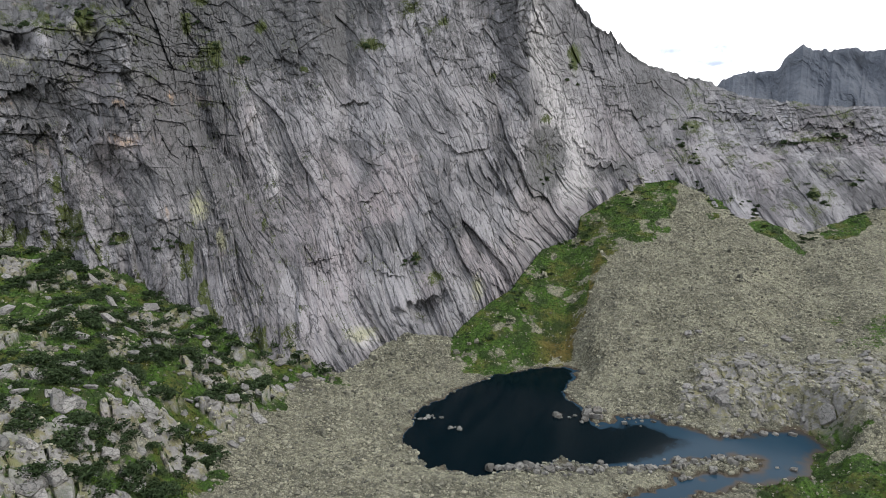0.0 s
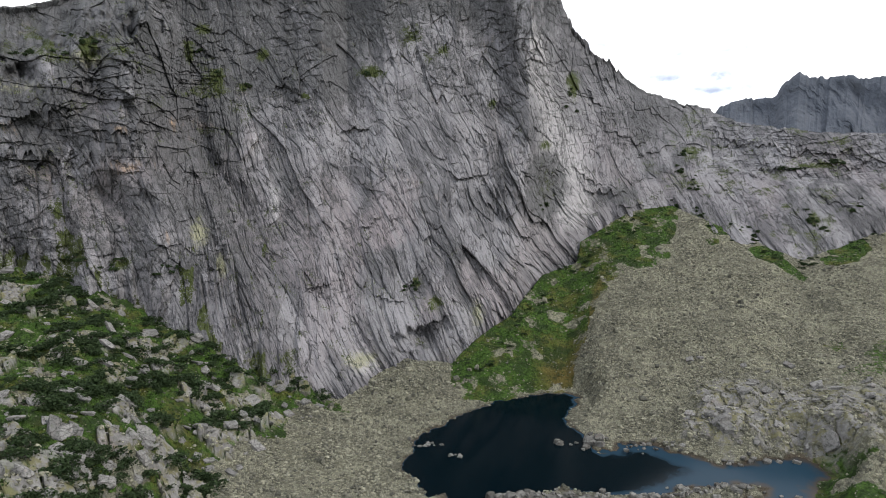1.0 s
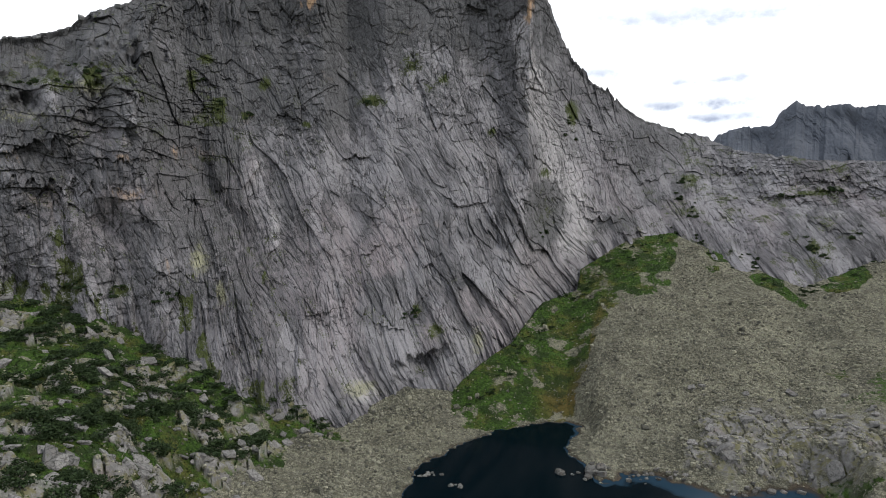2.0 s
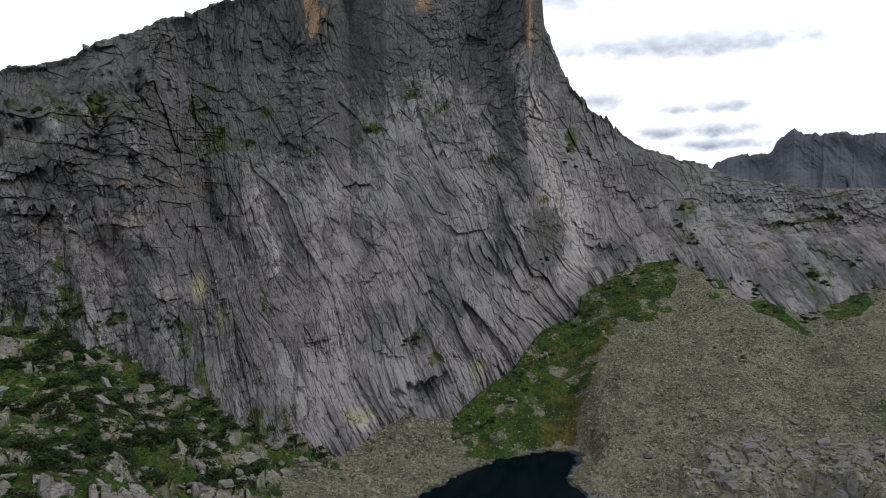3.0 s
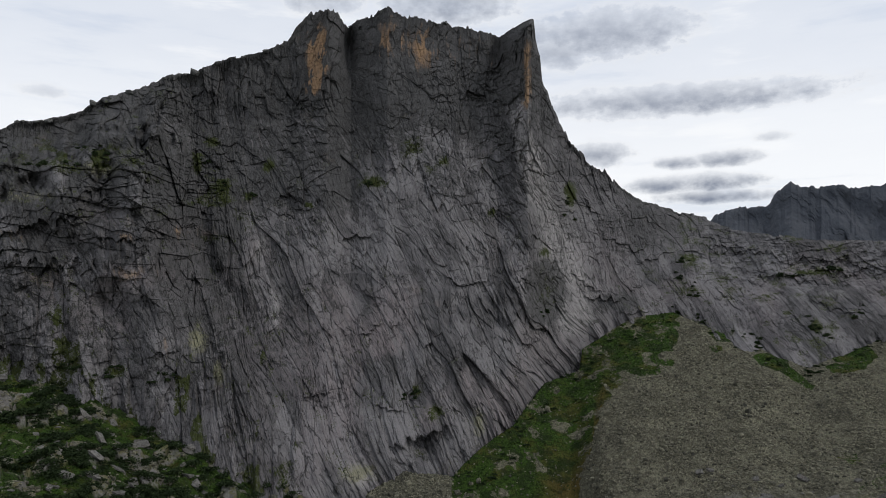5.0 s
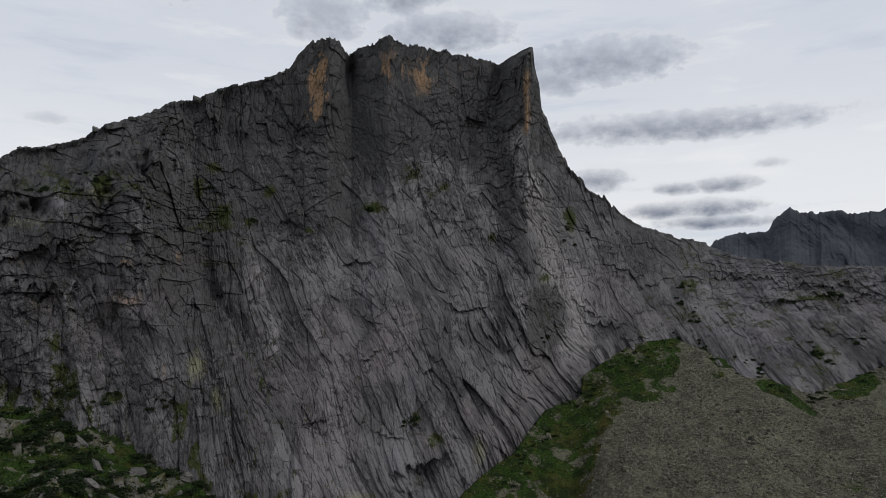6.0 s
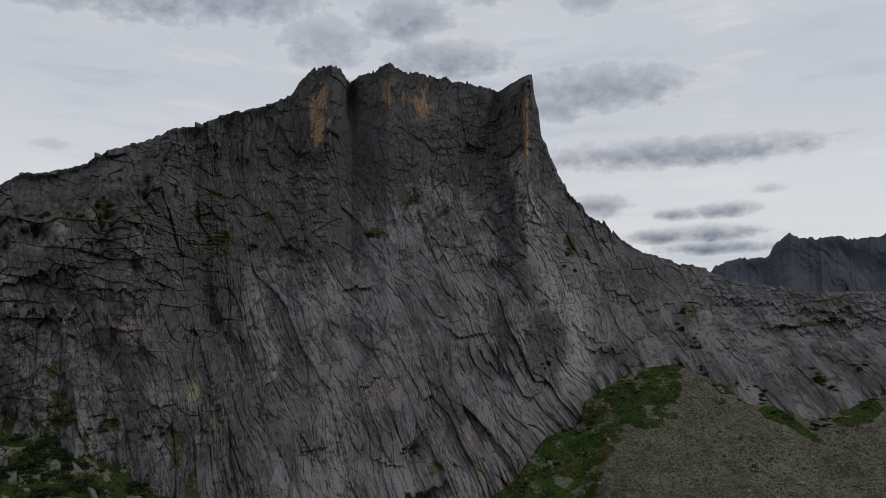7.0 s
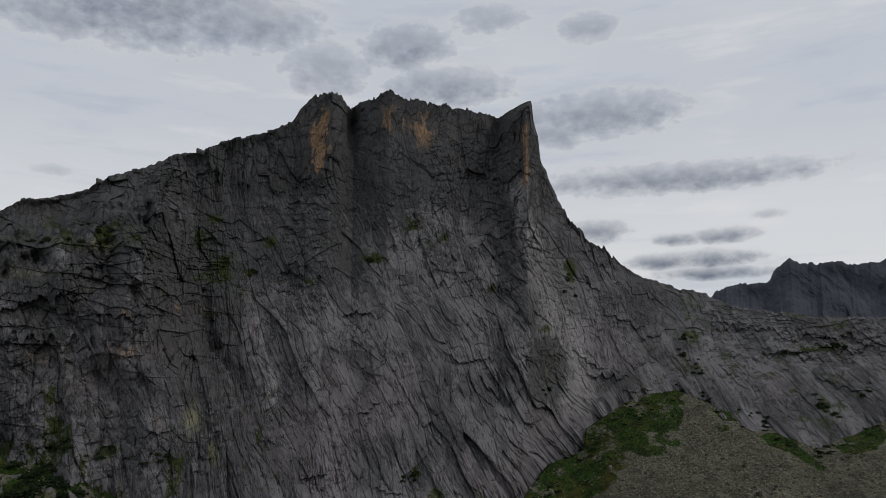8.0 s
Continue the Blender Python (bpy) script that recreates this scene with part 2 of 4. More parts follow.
def land(x, y, fine=True):
    """Height of the ground."""
    b, r = bearing_of(x, y)
    rn, zn = along(NEAR, b), along(NEAR, b, 2)
    rm, zm = along(MID, b), along(MID, b, 2)
    rb, zb = along(FOOT, b), along(FOOT, b, 2)
    low = zn + (zm - zn) * np.clip((r - rn) / (rm - rn), 0, 1)
    low = 6 + (low - 6) * step(r, 60, 175)
    z = np.where(r < rm, low, zm + (zb - zm) * np.clip((r - rm) / (rb - rm), 0, 1) ** 1.15)
    z = np.where(r > rb, zb - np.clip((r - rb) * 0.25, 0, 60), z)
    apron = step(apron_edge(r) - b, -1.0, 2.0)
    z = z + fbm(x / 34, y / 34, 3, 3) * (1.6 + 4.0 * apron * step(r, 120, 170)) * (1 + 0.4 * step(b, 8, 14) * step(r, 120, 170))
    bank = step(b, 20, 24) * step(rm + 45 - r, 0, 30) * step(r, 190, 215)
    f1 = cells(x / 15, y / 15, 32)[0]
    z = z + bank * (np.maximum(fbm(x / 24, y / 20, 31, 2), -0.05) * 9 + np.maximum(0.66 - f1, 0) * 6)
    calm = z
    if fine:
        rock, r1, r2, ox, oy = outcrop(x, y)
        z = z + apron * (fbm(x / 9, y / 9, 22, 3) * 3.0 + (r2 - 0.5) * ox * 1.2)
        z = z + np.where(b > 15, 0.45, 1.0) * rock * (0.7 + 1.5 * r2 + (r1 + 0.2) * oy * 3.0 + (r2 - 0.5) * ox * 3.0)
        z = z + fbm(x / 7, y / 7, 21, 3) * 0.8
        f1, f2, r1, r2, ox, oy = cells(x / 1.5, y / 1.5, 12)
        z = z + (0.28 - f1 * 0.4) * (0.5 + r1) * 0.8
        z = calm + (z - calm) * step(r, 60, 150)
    d = lake_side(x, y)
    shore = 0.25 + np.abs(fbm(x / 2.6, y / 2.6, 41, 2)) * 0.9 - 0.10 * d
    z = np.where(d > 0, 0.12 - np.minimum((0.11 + 1.0 * step(66 - x, 0, 30)) * d, 7) + 0.25 * fbm(x / 2, y / 2, 42, 2), z)
    w = step(-d, 0, 14)
    return np.where(d > 0, z, shore * (1 - w) + np.maximum(z, 0.4) * w)


def meadow(x, y):
    """How much of the ground is green, 0 to 1."""
    b, r = bearing_of(x, y)
    rb = along(FOOT, b)
    ragged = fbm(x / 14, y / 14, 51, 4)
    gully = step(r - along(MEADOW, b) + 34 * ragged, -16, 18) * step(b, 0.2, 1.2) * step(19.3 - b, 0, 0.8)
    gully = gully * (1 - 0.6 * step(fbm(x / 8, y / 8, 52, 4), 0.08, 0.4))
    left = step(apron_edge(r) - b + 5 * ragged, -0.5, 1.5) * step(fbm(x / 11, y / 11, 53, 4) + 0.3 - 0.6 * outcrop(x, y)[0], -0.22, 0.06)
    right = 0.85 * step(b + 5 * ragged, 27.0, 30.0) * step(262 - r + 60 * ragged, -10, 15)
    bank = 0.5 * step(b, 26.5, 31) * np.exp(-((r - 350) / 42) ** 2) * step(ragged, -0.1, 0.15)
    foot = step(b, 20, 22) * step(r - rb + 26 + 22 * ragged, 0, 10) * step(fbm(x / 17, y / 17, 54, 3), -0.12, 0.1)
    near = step(ragged, -0.05, 0.15)
    w = step(r, 90, 170)
    return np.clip(gully + left + right + bank + foot, 0, 1) * w + near * (1 - w)


def shaped(name, points, closed=False, smooth=False):
    """A mesh from a net of points, rows by columns."""
    nr, nc = points.shape[:2]
    idx = np.arange(nr * nc).reshape(nr, nc)
    if closed:
        idx = np.concatenate([idx, idx[:, :1]], axis=1)
    quads = np.stack([idx[:-1, :-1], idx[:-1, 1:], idx[1:, 1:], idx[1:, :-1]], axis=-1).reshape(-1, 4)
    return raw(name, points.reshape(-1, 3), quads, smooth)


def raw(name, verts, faces, smooth=False):
    me = bpy.data.meshes.new(name)
    n, k = faces.shape
    me.vertices.add(len(verts)), me.loops.add(n * k), me.polygons.add(n)
    me.vertices.foreach_set("co", np.ascontiguousarray(verts, dtype=np.float32).ravel())
    me.loops.foreach_set("vertex_index", np.ascontiguousarray(faces, dtype=np.int32).ravel())
    me.polygons.foreach_set("loop_start", np.arange(0, n * k, k, dtype=np.int32))
    me.polygons.foreach_set("use_smooth", np.full(n, smooth))
    me.update(calc_edges=True)
    return me


def layer(me, name, values):
    me.attributes.new(name, "FLOAT", "POINT").data.foreach_set("value", np.ascontiguousarray(values, dtype=np.float32).ravel())


# ---- materials ----
def granite_wall():
    m, n = material("granite_wall")
    p = n.place()
    a, b = n.attr("across"), n.attr("along")

    def off(v, k):
        return n.math("MULTIPLY", n.math("SUBTRACT", v, 0.5), k)

    grain = n.noise(p, 1.3, 6.0, 0.7)
    blotch = n.noise(p, 0.045, 5.0, 0.6)
    mottle = n.noise(p, 0.25, 5.0, 0.65)
    streak = n.noise(n.joined(n.math("MULTIPLY", a, 0.5), n.math("MULTIPLY", b, 0.05)), 1.0, 5.0, 0.6)
    thin = n.noise(n.joined(n.math("MULTIPLY", a, 1.6), n.math("MULTIPLY", b, 0.10), 5.0), 1.0, 4.0, 0.6)
    gate = n.noise(p, 0.045, 4.0)

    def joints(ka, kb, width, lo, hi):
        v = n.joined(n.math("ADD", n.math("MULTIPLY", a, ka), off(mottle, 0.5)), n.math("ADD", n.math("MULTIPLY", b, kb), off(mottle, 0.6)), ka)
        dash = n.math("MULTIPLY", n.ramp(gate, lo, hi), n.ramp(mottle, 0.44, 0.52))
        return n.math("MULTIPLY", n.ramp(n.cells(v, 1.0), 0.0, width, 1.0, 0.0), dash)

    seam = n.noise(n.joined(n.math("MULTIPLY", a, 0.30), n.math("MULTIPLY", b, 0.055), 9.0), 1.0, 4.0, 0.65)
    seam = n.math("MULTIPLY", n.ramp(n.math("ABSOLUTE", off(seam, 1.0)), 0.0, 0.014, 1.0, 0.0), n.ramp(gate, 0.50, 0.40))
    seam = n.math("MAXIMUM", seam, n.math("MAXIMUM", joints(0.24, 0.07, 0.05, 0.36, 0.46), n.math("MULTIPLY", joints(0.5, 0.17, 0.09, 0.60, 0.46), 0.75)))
    tone = n.math("ADD", n.math("ADD", blotch, n.math("MULTIPLY", n.attr("tone"), 0.34)), off(mottle, 0.5))
    c = n.mix(n.ramp(tone, 0.2, 0.8), (0.072, 0.070, 0.073), (0.178, 0.171, 0.176))
    c = n.mix(n.ramp(streak, 0.5, 0.7, 0, 0.5), c, (0.192, 0.184, 0.183))
    c = n.mix(n.ramp(thin, 0.58, 0.72, 0, 0.30), c, (0.055, 0.054, 0.055))
    c = n.mix(n.ramp(thin, 0.30, 0.42, 0.35, 0.0), c, (0.215, 0.206, 0.203))
    c = n.mix(n.ramp(grain, 0.45, 0.70, 0.0, 0.42), c, (0.05, 0.049, 0.049))
    c = n.mix(n.ramp(grain, 0.30, 0.44, 0.30, 0.0), c, (0.25, 0.242, 0.238))
    c = n.mix(n.math("MULTIPLY", n.attr("pink"), n.ramp(streak, 0.35, 0.6, 0.2, 0.75)), c, n.mix(mottle, (0.172, 0.142, 0.147), (0.245, 0.218, 0.220)))
    # pale scars, and the light painted on the pillar's east face
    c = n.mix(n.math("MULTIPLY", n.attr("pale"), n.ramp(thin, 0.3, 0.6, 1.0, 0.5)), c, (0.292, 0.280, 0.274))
    rough_edge = n.math("ADD", off(mottle, 1.6), off(grain, 1.1))
    # lichen and shade share this dark mix, both painted as colour
    c = n.mix(n.math("MULTIPLY", n.ramp(n.math("ADD", n.math("ADD", n.attr("lichen_shade"), rough_edge), off(streak, 1.3)), 0.15, 0.85), 0.84), c, n.mix(n.ramp(grain, 0.3, 0.7), (0.078, 0.078, 0.078), (0.038, 0.038, 0.038)))
    c = n.mix(n.ramp(n.math("ADD", n.attr("rust"), n.math("ADD", off(streak, 0.9), off(mottle, 0.7))), 0.25, 0.75), c, n.mix(mottle, (0.185, 0.112, 0.066), (0.335, 0.228, 0.140)))
    c = n.mix(n.ramp(n.math("ADD", n.attr("sulphur"), rough_edge), 0.3, 0.9, 0.0, 0.8), c, n.mix(mottle, (0.150, 0.146, 0.085), (0.262, 0.255, 0.170)))
    warm = n.ramp(n.noise(p, 0.035, 5.0, 0.7), 0.60, 0.74, 0.0, 0.45)
    c = n.mix(n.math("MULTIPLY", warm, n.ramp(streak, 0.4, 0.6)), c, (0.205, 0.165, 0.140))
    # shade of deep cracks, put in as near-black colour along the seams
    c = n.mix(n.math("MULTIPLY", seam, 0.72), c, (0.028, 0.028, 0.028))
    up = n.add("ShaderNodeSeparateXYZ")
    n.set(up.inputs[0], n.add("ShaderNodeNewGeometry").outputs["True Normal"])
    shelf = n.math("MULTIPLY", n.ramp(up.outputs[2], 0.50, 0.82), n.ramp(n.noise(p, 0.07, 4.0, 0.6), 0.46, 0.60))
    turf = n.math("ADD", n.math("MAXIMUM", n.attr("moss"), n.math("MULTIPLY", shelf, 0.62)), n.math("ADD", rough_edge, off(grain, 1.2)))
    c = n.mix(n.ramp(turf, 0.5, 0.85), c, n.mix(grain, (0.013, 0.018, 0.006), (0.060, 0.072, 0.022)))
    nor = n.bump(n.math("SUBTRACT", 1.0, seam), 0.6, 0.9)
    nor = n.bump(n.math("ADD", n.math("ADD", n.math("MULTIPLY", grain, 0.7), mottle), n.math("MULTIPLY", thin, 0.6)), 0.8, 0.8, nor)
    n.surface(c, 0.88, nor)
    return m


def stony_ground():
    m, n = material("stony_ground")
    p = n.place()
    grain = n.noise(p, 2.2, 5.0, 0.65)
    blotch = n.noise(p, 0.045, 5.0, 0.65)
    mid = n.noise(p, 0.3, 5.0, 0.65)
    bent = n.add("ShaderNodeVectorMath")
    bent.operation = "MULTIPLY_ADD"
    n.set(bent.inputs[0], n.add("ShaderNodeTexNoise").outputs[1]), n.set(bent.inputs[2], p)
    bent.inputs[1].default_value = (0.9, 0.9, 0.9)
    n.set(bent.inputs[0].links[0].from_node.inputs["Vector"], p), n.set(bent.inputs[0].links[0].from_node.inputs["Scale"], 0.8)
    bent = bent.outputs[0]
    pebble = n.cells(bent, 0.85, "F1", "Color")
    large = n.ramp(n.noise(p, 0.08, 4.0), 0.45, 0.6)
    gap = n.math("MULTIPLY", n.ramp(n.cells(bent, 1.25), 0.0, 0.2, 0.35, 1.0), n.math("MAXIMUM", n.ramp(n.cells(bent, 0.5), 0.0, 0.1), n.math("SUBTRACT", 1.0, large)))
    grey = n.add("ShaderNodeSeparateColor")
    n.set(grey.inputs[0], pebble)
    c = n.mix(n.ramp(blotch, 0.3, 0.7), (0.116, 0.113, 0.078), (0.226, 0.216, 0.150))
    c = n.mix(n.ramp(grey.outputs[0], 0.2, 1.0, 0.0, 0.75), c, (0.270, 0.256, 0.188))
    c = n.mix(n.ramp(grey.outputs[1], 0.5, 1.0, 0.0, 0.65), c, (0.073, 0.071, 0.057))
    c = n.mix(n.ramp(mid, 0.5, 0.7, 0.0, 0.5), c, (0.091, 0.090, 0.068))
    c = n.mix(n.ramp(n.noise(p, 0.02, 5.0, 0.6), 0.50, 0.66, 0.0, 0.5), c, (0.082, 0.080, 0.062))
    c = n.mix(n.math("MULTIPLY", n.math("SUBTRACT", 1.0, gap), 0.82), c, (0.022, 0.021, 0.016))
    face = n.mix(n.ramp(mid, 0.3, 0.7), (0.078, 0.075, 0.070), (0.176, 0.168, 0.157))
    face = n.mix(n.ramp(n.noise(p, 0.16, 4.0), 0.55, 0.75, 0.0, 0.5), face, (0.153, 0.116, 0.104))
    face = n.mix(n.ramp(grain, 0.4, 0.7, 0.0, 0.5), face, (0.056, 0.053, 0.047))
    face = n.mix(n.ramp(n.noise(p, 0.22, 5.0, 0.7), 0.48, 0.60, 0.0, 0.8), face, (0.092, 0.086, 0.036))
    c = n.mix(n.attr("rock"), c, face)
    c = n.mix(n.attr("wet"), c, (0.049, 0.038, 0.026))
    tuft = n.noise(p, 0.8, 5.0, 0.7)
    soil = n.noise(p, 0.09, 5.0, 0.65)
    heath = n.noise(p, 0.13, 5.0, 0.65)
    g = n.mix(n.ramp(tuft, 0.3, 0.7), (0.012, 0.026, 0.004), (0.052, 0.098, 0.015))
    g = n.mix(n.ramp(soil, 0.47, 0.65, 0.0, 0.62), g, n.mix(tuft, (0.049, 0.042, 0.012), (0.134, 0.110, 0.029)))
    g = n.mix(n.math("MULTIPLY", n.attr("dry"), n.ramp(tuft, 0.3, 0.6, 0.5, 0.95)), g, n.mix(mid, (0.07, 0.042, 0.014), (0.13, 0.10, 0.03)))
    g = n.mix(n.ramp(heath, 0.48, 0.6, 0.0, 0.75), g, n.mix(tuft, (0.007, 0.013, 0.005), (0.027, 0.041, 0.012)))
    k = n.ramp(n.math("ADD", n.attr("green"), n.math("ADD", n.math("MULTIPLY", n.math("SUBTRACT", tuft, 0.5), 0.9), n.math("MULTIPLY", n.math("SUBTRACT", mid, 0.5), 0.8))), 0.4, 0.55)
    c = n.mix(n.math("MULTIPLY", k, n.math("SUBTRACT", 1.0, n.math("MULTIPLY", n.attr("rock"), 0.85))), c, g)
    loose = n.math("SUBTRACT", 1.0, n.math("MULTIPLY", n.attr("rock"), 0.95))
    h = n.math("ADD", n.math("MULTIPLY", n.math("MULTIPLY", gap, loose), 0.9), n.math("ADD", n.math("MULTIPLY", n.math("MULTIPLY", grain, loose), 0.9), n.math("MULTIPLY", mid, 0.9)))
    n.surface(c, 0.92, n.bump(h, 0.8, 0.95))
    return m


def loose_stone(name, tints, moss=0.0):
    m, n = material(name)
    p = n.place()
    rnd = n.add("ShaderNodeNewGeometry").outputs["Random Per Island"]
    one = n.add("ShaderNodeObjectInfo").outputs["Random"]
    both = n.math("FRACT", n.math("ADD", rnd, one))
    grain = n.noise(p, 2.6, 6.0, 0.65)
    patch = n.noise(p, 0.6, 4.0, 0.6)
    c = n.mix(both, tints[0], tints[1])
    c = n.mix(n.ramp(grain, 0.35, 0.72, 0.0, 0.5), c, (0.07, 0.07, 0.065))
    c = n.mix(n.ramp(patch, 0.55, 0.7, 0.0, 0.5), c, tints[2])
    if moss:
        c = n.mix(n.ramp(patch, 0.28, 0.42, moss, 0.0), c, (0.05, 0.06, 0.018))
    split = n.ramp(n.cells(n.joined(*(n.math("MULTIPLY", q, k) for q, k in zip(spread(n, p, patch), (0.42, 0.42, 0.8)))), 1.0), 0.0, 0.05, 1.0, 0.0)
    c = n.mix(n.math("MULTIPLY", split, 0.6), c, (0.03, 0.03, 0.028))
    c = n.mix(n.ramp(n.noise(p, 0.9, 5.0, 0.7), 0.52, 0.66, 0.0, 0.55), c, (0.052, 0.052, 0.047))
    n.surface(c, 0.9, n.bump(n.math("SUBTRACT", n.math("ADD", grain, patch), split), 0.4, 0.9))
    return m


def spread(n, p, warp):
    """The three coordinates of a place, each pushed about by a noise."""
    split = n.add("ShaderNodeSeparateXYZ")
    n.set(split.inputs[0], p)
    return [n.math("ADD", q, n.math("MULTIPLY", warp, 2.5)) for q in split.outputs]


def foliage(name, dark, light):
    m, n = material(name)
    rnd = n.add("ShaderNodeNewGeometry").outputs["Random Per Island"]
    one = n.add("ShaderNodeObjectInfo").outputs["Random"]
    c = n.mix(n.math("FRACT", n.math("ADD", n.math("MULTIPLY", rnd, 0.7), n.math("MULTIPLY", one, 0.3))), dark, light)
    c = n.mix(n.noise(n.place(), 0.9, 3.0), c, dark)
    n.surface(c, 0.75)
    return m


def water_surface():
    m, n = material("lake_water")
    p = n.place()
    depth = n.attr("depth")
    # shallow blue also stands in for the sky's reflection, near-black for the cliff's
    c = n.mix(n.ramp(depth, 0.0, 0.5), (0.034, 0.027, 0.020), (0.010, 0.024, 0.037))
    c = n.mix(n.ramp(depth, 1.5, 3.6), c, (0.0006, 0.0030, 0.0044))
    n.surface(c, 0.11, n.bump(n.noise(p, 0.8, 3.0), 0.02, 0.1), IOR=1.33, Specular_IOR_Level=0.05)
    return m


def hazy_far_rock():
    m, n = material("hazy_far_rock")
    p = n.place()
    fine = n.noise(p, 0.05, 8.0, 0.7)
    # the blue haze of distance is painted into the rock colour
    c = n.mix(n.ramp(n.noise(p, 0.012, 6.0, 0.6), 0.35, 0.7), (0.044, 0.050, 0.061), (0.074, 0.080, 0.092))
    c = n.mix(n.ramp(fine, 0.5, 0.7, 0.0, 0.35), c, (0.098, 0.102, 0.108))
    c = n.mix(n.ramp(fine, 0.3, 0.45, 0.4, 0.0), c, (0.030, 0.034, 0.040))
    n.surface(c, 0.95, n.bump(fine, 6.0, 0.8))
    return m


WALL, GROUND, WATER, FAR = granite_wall(), stony_ground(), water_surface(), hazy_far_rock()
STONE = loose_stone("pale_granite_stone", ((0.06, 0.058, 0.044), (0.268, 0.256, 0.184), (0.198, 0.187, 0.126)))
SLAB = loose_stone("weathered_granite_slab", ((0.110, 0.106, 0.099), (0.205, 0.195, 0.182), (0.175, 0.148, 0.132)), 0.7)
SHORE = loose_stone("grey_shore_stone", ((0.05, 0.047, 0.041), (0.185, 0.178, 0.160), (0.10, 0.073, 0.056)))
CRAG = loose_stone("dark_lichen_rock", ((0.09, 0.092, 0.09), (0.17, 0.17, 0.165), (0.10, 0.105, 0.09)))
PINE = foliage("dwarf_pine_needles", (0.011, 0.020, 0.008), (0.041, 0.062, 0.020))
HERB = foliage("meadow_herbs", (0.013, 0.030, 0.005), (0.050, 0.092, 0.015))
BARK, _n = material("pine_bark")
_n.surface(_n.mix(_n.noise(_n.place(), 6.0), (0.06, 0.045, 0.035), (0.14, 0.11, 0.085)), 0.9)

# ---- the mountain ----
def plates(a, t, wa, wt, seed, amp, lean, jut, crack=0.0, keep=1.0, width=0.14):
    """Faceted rock: each plate stands at its own depth and leans its own way; some joints between them are open."""
    f1, f2, r1, r2, ox, oy = cells(a / wa, t / wt, seed, 0.95)
    r3 = np.mod(r1 * 7.31 + r2 * 3.77, 1.0)
    out = (r1 - 0.5) * amp + (r2 - 0.42) * ox * lean - (r3 - 0.15) * oy * jut
    if crack:
        out = out - crack * np.exp(-((f2 - f1) / width) ** 2) * keep
    return out, r3 - 0.5


def fissures(a, t, wa, wt, seed, width, depth):
    """Dashed open cracks that wander along the joints."""
    line = np.exp(-(fbm(a / wa, t / wt, seed, 2) / width) ** 2)
    return depth * line * step(fbm(a / (2 * wa), t / (0.7 * wt), seed + 5, 2), 0.08, 0.18)


ROOFS = [  # bearing, elevation, half length, turn (degrees), depth in metres
    (-7.2, 2.4, 1.2, 5, 3.0), (2.3, -1.4, 1.4, 12, 2.5), (0.9, -1.2, 0.9, -25, 2.2), (-2.0, -13.9, 2.2, 10, 5.0), (5.9, -4.2, 1.0, 50, 2.5),
    (-10.4, -10.4, 1.2, 20, 2.0), (-31.0, 2.8, 2.6, 12, 5.0), (-30.0, 0.2, 3.4, -6, 3.0), (-25.4, 2.0, 2.0, -18, 2.5), (-22.0, -6.4, 1.2, 10, 2.0),
    (-4.5, -11.6, 1.3, -15, 2.0), (8.3, 1.9, 1.2, -35, 2.0), (11.7, -1.4, 1.4, -30, 2.2), (-26.8, 5.0, 2.6, -10, 2.5), (-6.4, -2.2, 1.0, -40, 1.8),
    (-6.0, -5.2, 1.2, 35, 2.0), (14.6, 1.8, 1.6, -20, 2.2), (24.0, 1.2, 2.6, -10, 2.5), (29.0, 0.6, 2.8, -4, 2.5), (-13.0, 6.0, 1.3, 40, 2.0),
    (13.2, -2.5, 1.6, -8, 3.0), (15.5, -3.6, 1.2, 5, 2.2), (17.2, 0.8, 1.6, 15, 2.2), (21.0, 2.2, 1.5, -30, 2.2), (26.0, -0.8, 2.2, -3, 2.5),
    (30.0, -0.4, 2.4, 2, 2.5), (29.8, -3.0, 1.8, -8, 1.8), (22.5, -2.5, 1.2, -40, 1.8), (16.0, 4.0, 1.6, -25, 2.0), (12.2, 4.6, 1.2, -50, 2.2),
]


